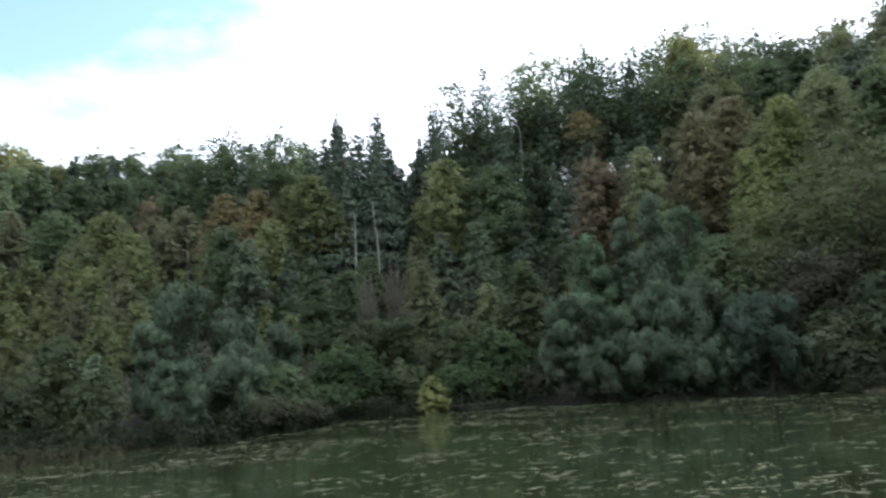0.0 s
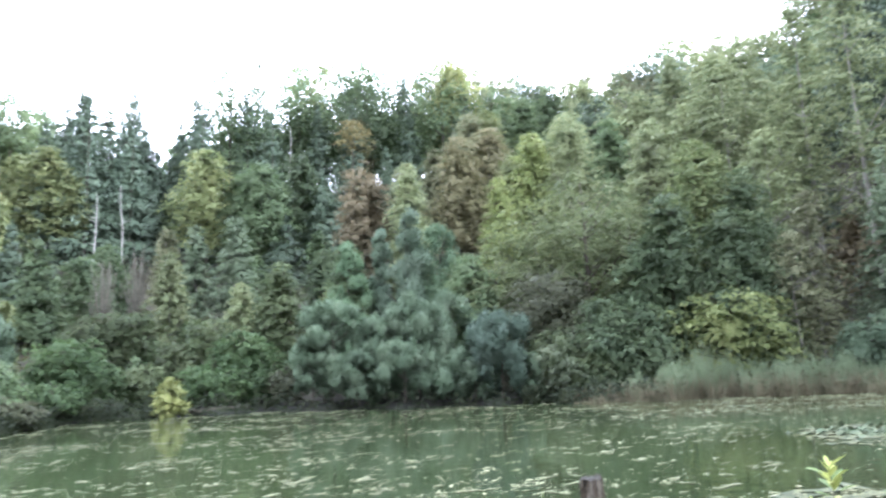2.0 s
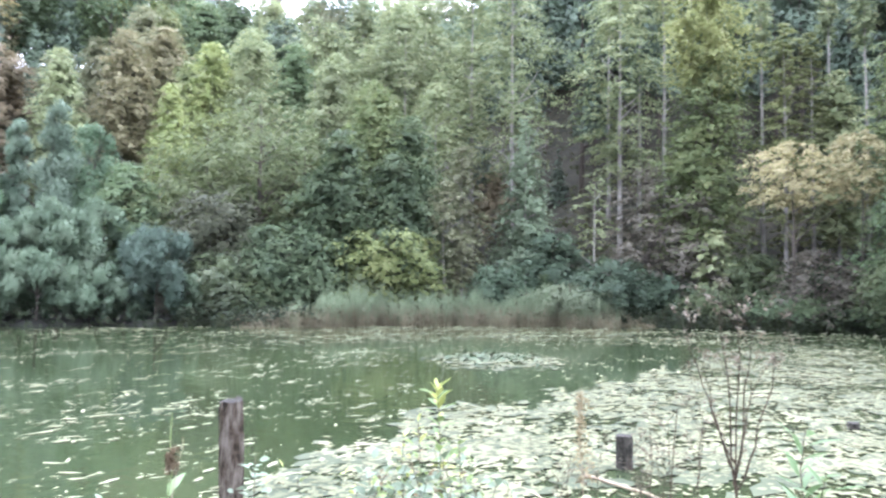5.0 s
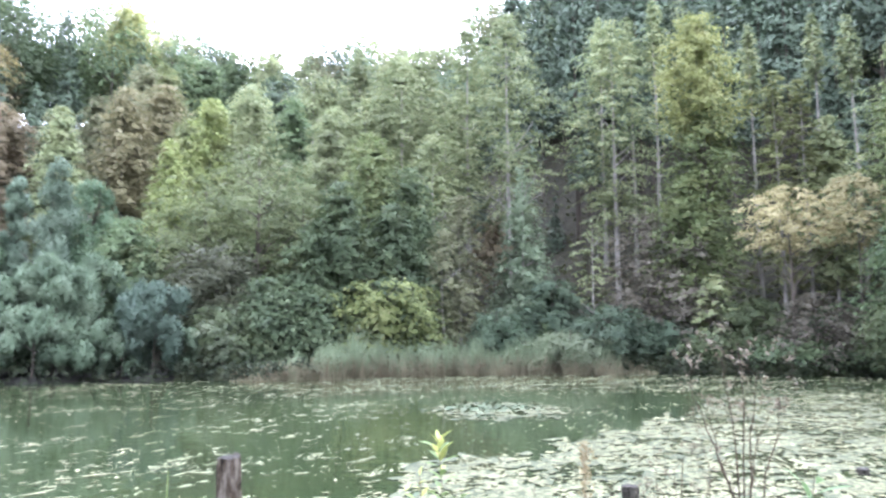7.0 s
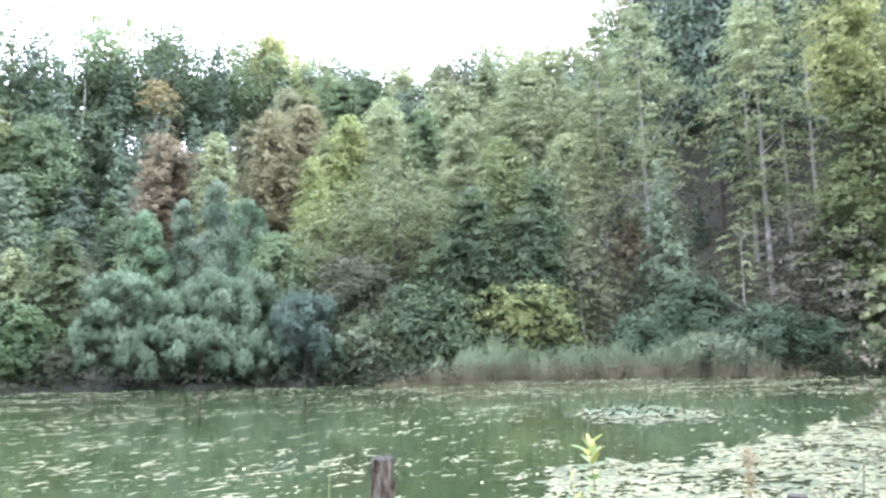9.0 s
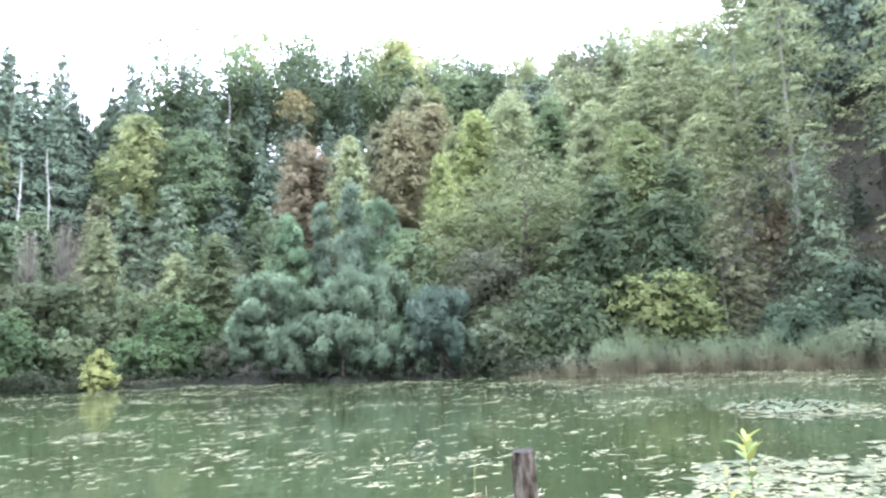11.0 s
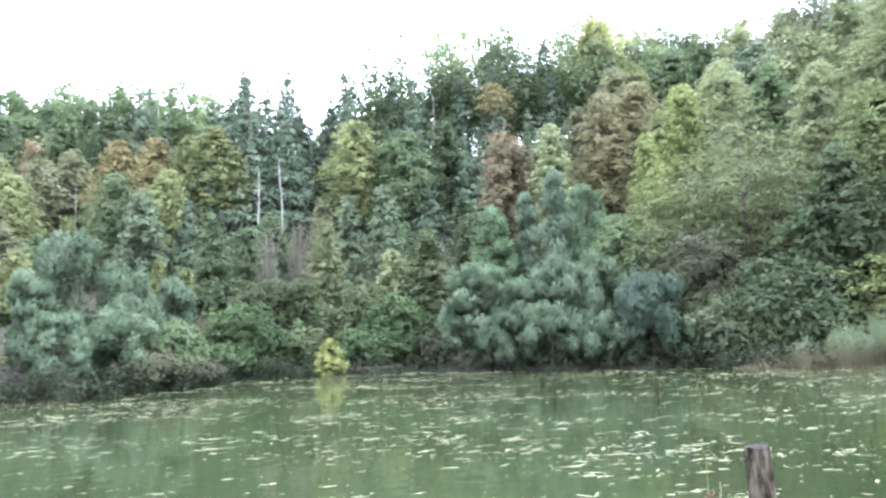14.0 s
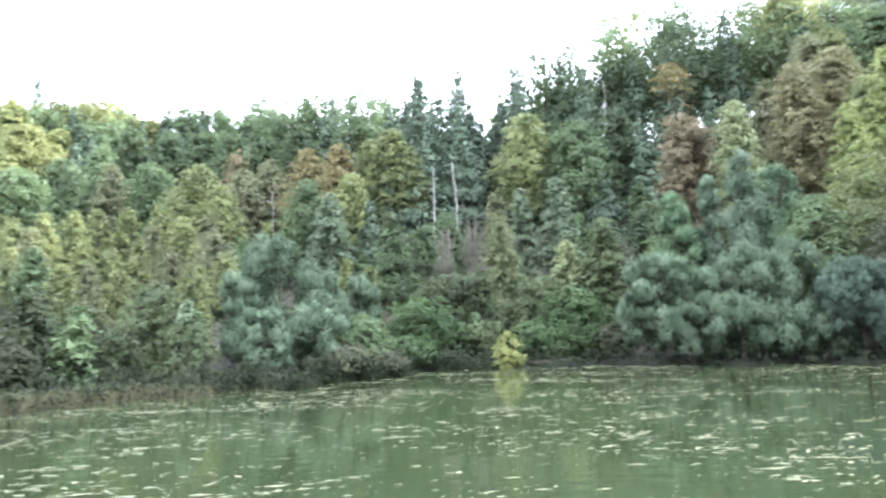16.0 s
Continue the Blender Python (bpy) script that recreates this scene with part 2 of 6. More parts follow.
def foliage(rng, at, out, length, width, wild=0.34, droop=0.0, way=None, own=0.16):
    """A crown's mesh: leaves that face about the way of their bough, and take most of its shading; own: how much each keeps of its own facing."""
    verts, faces = leaves(rng, at, out, length, width, wild, droop, way)
    tri = verts.reshape(-1, 3, 3)
    turn = unit(np.cross(tri[:, 1] - tri[:, 0], tri[:, 2] - tri[:, 0]))
    bough = unit(out)
    flip = (turn * bough).sum(1) < 0
    faces[flip] = faces[flip][:, ::-1]
    turn[flip] *= -1
    return mesh_from("crown", verts, faces, False, np.repeat(unit(bough * (1 - own) + turn * own), 3, axis=0))


# ------------------------------------------------------------------ ground
SHORE = [(-180, 3.0), (-100, 18.5), (-90, 24), (-83, 33), (-77, 43), (-64, 43.5), (-50, 41), (-42, 39), (-33, 37), (-22, 39), (-13, 40), (-5, 43.5),
         (1, 43), (7, 43.5), (10, 39.5), (15, 35), (18, 33), (23, 32), (32, 30.7), (39, 27.5), (60, 23), (80, 18.5), (95, 16), (180, 3.0)]
SLOPE = [(-180, 0.03), (-115, 0.15), (-85, 0.72), (-62, 0.80), (-50, 0.62), (-43, 0.48), (-35, 0.43), (-22, 0.46), (-8, 0.47), (4, 0.45), (9, 0.44), (14, 0.34), (20, 0.30), (40, 0.27), (70, 0.12), (110, 0.03), (180, 0.03)]
RIDGE = [(-180, 60), (-85, 62), (-60, 60), (-47, 58), (-40, 82), (-30, 84), (-20, 72), (-5, 64), (4, 54), (9, 50), (13, 66), (20, 104), (30, 120), (42, 130), (90, 130), (180, 60)]


def table(rows, az):
    return np.interp(az, [a for a, _ in rows], [b for _, b in rows])


def smooth(x):
    x = np.clip(x, 0, 1)
    return x * x * (3 - 2 * x)


def ground_z(x, y):
    x, y = np.asarray(x, float), np.asarray(y, float)
    d, az = np.hypot(x, y), np.degrees(np.arctan2(-x, y))
    wob = 0.7 * np.sin(az * 0.9) + 0.5 * np.sin(az * 2.3 + 1)
    far = d - table(SHORE, az) - np.where(np.abs(az) < 85, wob, 0)
    near = 3.1 - 0.6 * np.maximum(x - 1.6, 0) + 0.2 * np.sin(x * 1.3) + 0.12 * np.sin(x * 2.9 + 2) - y
    u = np.maximum(far, near)                    # metres behind the water's edge
    z = np.where(u < 0, -0.9 * smooth(-u / 2.5) - 0.02, np.where(near > far, 0.38, 0.22) * smooth(u / 0.9))
    ridge, climb = table(RIDGE, az), np.maximum(far - 3.0, 0)
    rise = np.minimum(climb, ridge)
    hill = table(SLOPE, az) * (rise * (0.6 + 0.4 * rise / ridge) - 0.25 * np.clip(climb - ridge, 0, 90))
    hill = hill * smooth(climb / 6) + 0.6 * np.sin(x * 0.21) * np.cos(y * 0.17) * smooth(climb / 12)
    far_side = np.where(far >= near - 0.5, hill, 0)
    rear = 26 * smooth((-y - 9) / 55)            # unseen rise added behind the near bank to block low light from the sky
    return z + np.where(y < 3.0, np.maximum(far_side * smooth((np.abs(x) - 12) / 10), rear), far_side)


def build_ground():
    rad = np.concatenate([[0.0], np.arange(0.4, 9, 0.35), np.geomspace(9.3, 30, 16), np.arange(31, 50, 0.7), np.geomspace(51, 200, 40), np.geomspace(220, 3000, 14)])
    ang = np.arange(0, 360, 1.5)
    r, a = np.meshgrid(rad, np.radians(ang), indexing="ij")
    x, y = -r * np.sin(a), r * np.cos(a)
    z = ground_z(x, y) + np.where(r > 20, 0.12 * np.sin(x * 1.7 + y) * np.cos(y * 1.3 - x * 0.6), 0) * (ground_z(x, y) > 0.3)
    n, m = len(rad), len(ang)
    i, j = np.meshgrid(np.arange(n - 1), np.arange(m), indexing="ij")
    k = (j + 1) % m
    faces = np.stack([i * m + j, i * m + k, (i + 1) * m + k, (i + 1) * m + j], -1).reshape(-1, 4)
    me = mesh_from("ground", np.stack([x, y, z], -1), faces[:, ::-1], True)
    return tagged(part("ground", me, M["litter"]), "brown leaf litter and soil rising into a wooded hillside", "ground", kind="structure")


build_ground()


# ------------------------------------------------------------------ water
def water_material():
    mat, nodes, links, p = material("pond_water", 0.05, 0.5)
    p.inputs["IOR"].default_value = 1.33
    geo = nodes.new("ShaderNodeNewGeometry")
    n = nodes.new("ShaderNodeTexNoise")
    n.inputs["Scale"].default_value, n.inputs["Detail"].default_value = 0.16, 4.0
    links.new(geo.outputs["Position"], n.inputs["Vector"])
    r = ramp(nodes, [(0.3, (0.0165, 0.0230, 0.0098)), (0.7, (0.0325, 0.0420, 0.0195))])
    links.new(n.outputs["Fac"], r.inputs["Fac"])
    links.new(r.outputs["Color"], p.inputs["Base Color"])
    w = nodes.new("ShaderNodeTexNoise")
    w.inputs["Scale"].default_value, w.inputs["Detail"].default_value = 2.6, 3.0
    links.new(geo.outputs["Position"], w.inputs["Vector"])
    bp = nodes.new("ShaderNodeBump")
    bp.inputs["Strength"].default_value, bp.inputs["Distance"].default_value = 0.25, 0.02
    links.new(w.outputs["Fac"], bp.inputs["Height"])
    links.new(bp.outputs["Normal"], p.inputs["Normal"])
    return mat


def build_water():
    xs, ys = np.linspace(-48, 56, 27), np.linspace(-14, 56, 15)
    x, y = np.meshgrid(xs, ys, indexing="ij")
    i, j = np.meshgrid(np.arange(26), np.arange(14), indexing="ij")
    q = (i * 15 + j).ravel()
    me = mesh_from("water", np.stack([x, y, 0 * x], -1), np.stack([q, q + 15, q + 16, q + 1], 1), True)
    tagged(part("water", me, water_material()), "murky green still pond water reflecting trees", "pond", kind="structure")


build_water()


# ------------------------------------------------------------------ trees
def trunk_mesh(rng, height, radius, spread, limbs=7, lean=0.03, first=0.3, sides=7):
    z = np.linspace(-0.3, height, 9)
    drift = np.cumsum(rng.normal(0, lean * height / 9, (9, 2)), axis=0)
    path = np.column_stack([drift, z])
    pieces = [tube(path, radius * np.linspace(1.15, 0.12, 9), sides)]
    for k in range(limbs):
        f = rng.uniform(first, 0.9)
        start = np.array([np.interp(f * height, z, path[:, c]) for c in range(3)])
        a, reach = rng.uniform(0, 2 * np.pi), spread * rng.uniform(0.45, 0.9) * (1.15 - 0.6 * f)
        s = np.linspace(0, 1, 5)[:, None]
        way = np.array((math.cos(a), math.sin(a), rng.uniform(0.35, 0.9)))
        limb = start + s * way * reach + s ** 2 * np.array((0, 0, 0.15 * reach)) + rng.normal(0, 0.04 * reach, (5, 3)) * s
        pieces.append(tube(limb, radius * (1 - f) * 0.75 * np.linspace(1, 0.15, 5) + 0.012, 5))
    v, f = join(pieces)
    return mesh_from("trunk", v, f, True)


def broad_crown(rng, height, width, low=0.2, leaf=0.24, flat=0.55, clumps=115, cover=1.7, top=0.42, shape="ovate", limit=9500, lump=1.0, lie=0.75, core=0.3, stray=0.13):
    """A crown of boughs between low*height and height, each a drooping pad of leaves; top: how far up it is widest. Coarse sprays fill the inside."""
    z0 = low * height
    tall = height - z0
    clumps, lump = int(clumps * 2.1), lump * 0.66
    k = (np.arange(clumps) + rng.uniform(0, 1, clumps)) / clumps
    z = 1 - np.sqrt(1 - k * 0.995) if shape == "cone" else 0.5 - np.arcsin(1 - 2 * k) / np.pi * 0.86 if shape == "dome" else k ** 0.95
    z = np.clip(z, 0, 1)
    if shape == "cone":
        profile = 1.0 - z * 0.93
    elif shape == "dome":
        profile = np.where(z < top, 0.6 + 0.4 * np.sin(np.pi / 2 * z / top), np.sqrt(np.clip(1 - ((z - top) / (1.04 - top)) ** 2, 0.02, 1)))
    else:
        profile = np.where(z < top, 0.55 + 0.45 * np.sin(np.pi / 2 * z / top), np.clip((1.04 - z) / (1.04 - top), 0.02, 1) ** 0.62)
    a = np.arange(clumps) * 2.39996 + rng.normal(0, 0.45, clumps)
    lobe = 1 + 0.16 * np.sin(2 * a + rng.uniform(0, 6)) + 0.12 * np.sin(3 * a + rng.uniform(0, 6) + 4 * z)
    r = width / 2 * profile * lobe * np.sqrt(rng.uniform(0.28, 0.92, clumps))
    size = lump * (0.135 * width + 0.02 * tall) * rng.uniform(0.55, 1.3, clumps) * (0.5 + 0.5 * profile)
    zc = np.minimum(z0 + z * tall * 1.02, height - size * flat * 0.7)
    mid = np.column_stack([r * np.cos(a), r * np.sin(a), zc])
    mid[-1], size[-1] = (0, 0, height - 0.8 * size[-1] * flat), size[-1] * 0.8
    side = np.column_stack([np.cos(a), np.sin(a), np.zeros(clumps)])
    n = int(min(limit, 1.2 * cover * np.pi * width * tall / (leaf * leaf)))
    inner = int(n * core)
    # boughs
    m = n - inner
    pick = rng.choice(clumps, m, p=size ** 2 / (size ** 2).sum())
    out = rng.normal(size=(m, 3)) + (0, 0, 0.45)
    out[:, 2] = np.where(out[:, 2] < -0.25, -out[:, 2], out[:, 2])
    out = unit(out)
    loose = rng.uniform(size=(m, 1)) < stray
    depth = np.where(loose, rng.uniform(0.9, 1.45, (m, 1)), np.clip(rng.normal(0.84, 0.26, (m, 1)), 0.15, 1.45))
    off = out * depth * size[pick, None] * np.array((1, 1, flat))
    off += 0.7 * side[pick] * (off * side[pick]).sum(1)[:, None]
    off[:, 2] -= 0.28 * (off * side[pick]).sum(1) + 0.10 * depth[:, 0] * size[pick] * (out[:, :2] ** 2).sum(1)
    at = mid[pick] + off
    face = unit(out * (1, 1, 0.9 / flat ** 0.5)) + 0.35 * side[pick] + np.array((0, 0, lie * 0.55))
    grow = rng.uniform(0.75, 1.12, (m, 1))
    # inside
    pick = rng.choice(clumps, inner, p=size ** 2 / (size ** 2).sum())
    deep = mid[pick] * np.column_stack([rng.uniform(0.3, 0.95, inner)] * 2 + [np.ones(inner)]) + rng.normal(0, 0.4, (inner, 3)) * size[pick, None]
    deep[:, 2] = np.minimum(deep[:, 2], z0 + 0.9 * tall)
    at = np.concatenate([at, deep])
    face = np.concatenate([face, 0.5 * side[pick] + (0, 0, 0.6)])
    grow = np.concatenate([grow, np.full((inner, 1), 1.6)])
    return foliage(rng, at, face, leaf * 1.2 * grow, leaf * 0.8 * grow)


def willow_crown(rng, height, width, low=0.11, leaf=0.2, limit=17000, peak=False):
    """Billows of long narrow leaves that rise from the middle of each billow and tip over at its rim."""
    z0, tall = low * height, height * (1 - low)
    lobes = 16 if peak else 13
    k = (np.arange(lobes) + rng.uniform(0.2, 0.8, lobes)) / lobes
    z = k ** 1.1 if peak else 0.06 + 0.9 * k
    profile = np.clip(1.02 - z, 0.05, 1) ** 0.75 if peak else np.sqrt(np.clip(1 - ((z - 0.4) / 0.68) ** 2, 0.05, 1))
    a = np.arange(lobes) * 2.39996 + rng.normal(0, 0.4, lobes)
    wide = (0.15 * width + 0.05 * tall) * rng.uniform(0.7, 1.3, lobes) * (0.4 + 0.7 * profile if peak else 1.0)
    r = np.maximum(width / 2 * profile - 0.75 * wide, 0.05 * width) * np.sqrt(rng.uniform(0.6, 1.0, lobes))
    heart = np.column_stack([r * np.cos(a), r * np.sin(a), np.clip(z0 + z * tall, z0 + wide * 0.55, height - wide * 1.02)])
    # each lobe is a heap of smaller billows
    clumps = lobes * 7
    lobe = np.repeat(np.arange(lobes), 7)
    way = unit(rng.normal(size=(clumps, 3)) + np.column_stack([0.5 * np.cos(a), 0.5 * np.sin(a), np.full(lobes, 0.5)])[lobe])
    size = wide[lobe] * rng.uniform(0.34, 0.58, clumps)
    mid = heart[lobe] + way * (wide[lobe] * rng.uniform(0.45, 0.72, clumps))[:, None]
    n = int(min(limit, 3.0 * np.pi * width * tall / (leaf * leaf * 0.42)))
    pick = rng.choice(clumps, n, p=size ** 2 / (size ** 2).sum())
    out = unit(rng.normal(size=(n, 3)) + np.array((0, 0, 0.5)))
    stray = rng.uniform(size=(n, 1)) < 0.16
    depth = np.where(stray, rng.uniform(0.9, 1.5, (n, 1)), np.clip(rng.normal(0.85, 0.15, (n, 1)), 0.15, 1.15))
    at = mid[pick] + out * depth * size[pick, None] * np.array((1, 1, 1.15))
    at[:, 2] -= (out[:, 0] ** 2 + out[:, 1] ** 2) * depth[:, 0] * size[pick] * 0.30
    at[:, 2] = np.maximum(at[:, 2], 0.05)
    up = np.array((0, 0, 1.0)) - out * out[:, 2:3]
    way = up * 0.9 + out * 0.45 + rng.normal(0, 0.5, (n, 3))
    return foliage(rng, at, out + (0, 0, 0.35), leaf * 1.5, leaf * 0.5, 0.3, 0.0, way, 0.14)


def spruce_crown(rng, height, width, low=0.06, leaf=0.34, limit=6000):
    """Boughs spiralling up a spire, each a drooping fan of needle sprays."""
    boughs = int(70 + 9 * height)
    f = np.sort(rng.uniform(0, 1, boughs)) ** 1.15
    reach = width / 2 * (1.0 - f) ** 0.95 * rng.uniform(0.55, 1.25, boughs) + 0.10
    turn = np.arange(boughs) * 2.4 + rng.normal(0, 0.3, boughs)
    n = limit
    k = rng.choice(boughs, n, p=(reach ** 1.1) / (reach ** 1.1).sum())
    t = rng.uniform(0.03, 1, n) ** 0.65
    r, a = reach[k], turn[k]
    sway = rng.normal(0, 1, n) * (0.20 * r * (1.15 - t) + 0.07)
    x = r * t * np.cos(a) - sway * np.sin(a)
    y = r * t * np.sin(a) + sway * np.cos(a)
    z = height * (low + (0.99 - low) * f[k]) - 0.42 * r * t ** 1.4 + 0.14 * r * t ** 4 - np.abs(rng.normal(0, 0.12 + 0.05 * r, n)) - 0.25 * np.abs(sway)
    out = np.column_stack([np.cos(a) * 0.5, np.sin(a) * 0.5, np.full(n, 0.5)])
    return foliage(rng, np.column_stack([x, y, z]), out, leaf * 1.5, leaf * 0.62, 0.45, 0.45)


def twig_crown(rng, height, width):
    """Upright bare brown twigs with a few withered leaves."""
    pieces, ends = [], []
    for k in range(40):
        a, lean = rng.uniform(0, 2 * np.pi), rng.uniform(0.03, 0.42)
        top = np.array((math.cos(a) * lean * width, math.sin(a) * lean * width, height * rng.uniform(0.6, 1.0)))
        s = np.linspace(0, 1, 6)[:, None]
        path = s * top * np.array((1, 1, 0)) * s ** 0.4 + s * top * np.array((0, 0, 1)) + rng.normal(0, 0.06, (6, 3)) * s
        pieces.append(tube(path, np.linspace(0.055, 0.018, 6), 3))
        ends.append(path[2:] + rng.normal(0, 0.2, (4, 3)))
    v, f = join(pieces)
    tri = np.concatenate([f[:, [0, 1, 2]], f[:, [0, 2, 3]]])
    at = np.repeat(np.concatenate(ends), 2, axis=0)
    at = at + rng.normal(0, 0.2, at.shape)
    lv, lf = leaves(rng, at, np.zeros_like(at) + (0, 0, 0.3), 0.24, 0.07)
    v, f = join([(v, tri), (lv, lf)])
    return mesh_from("crown", v, f)


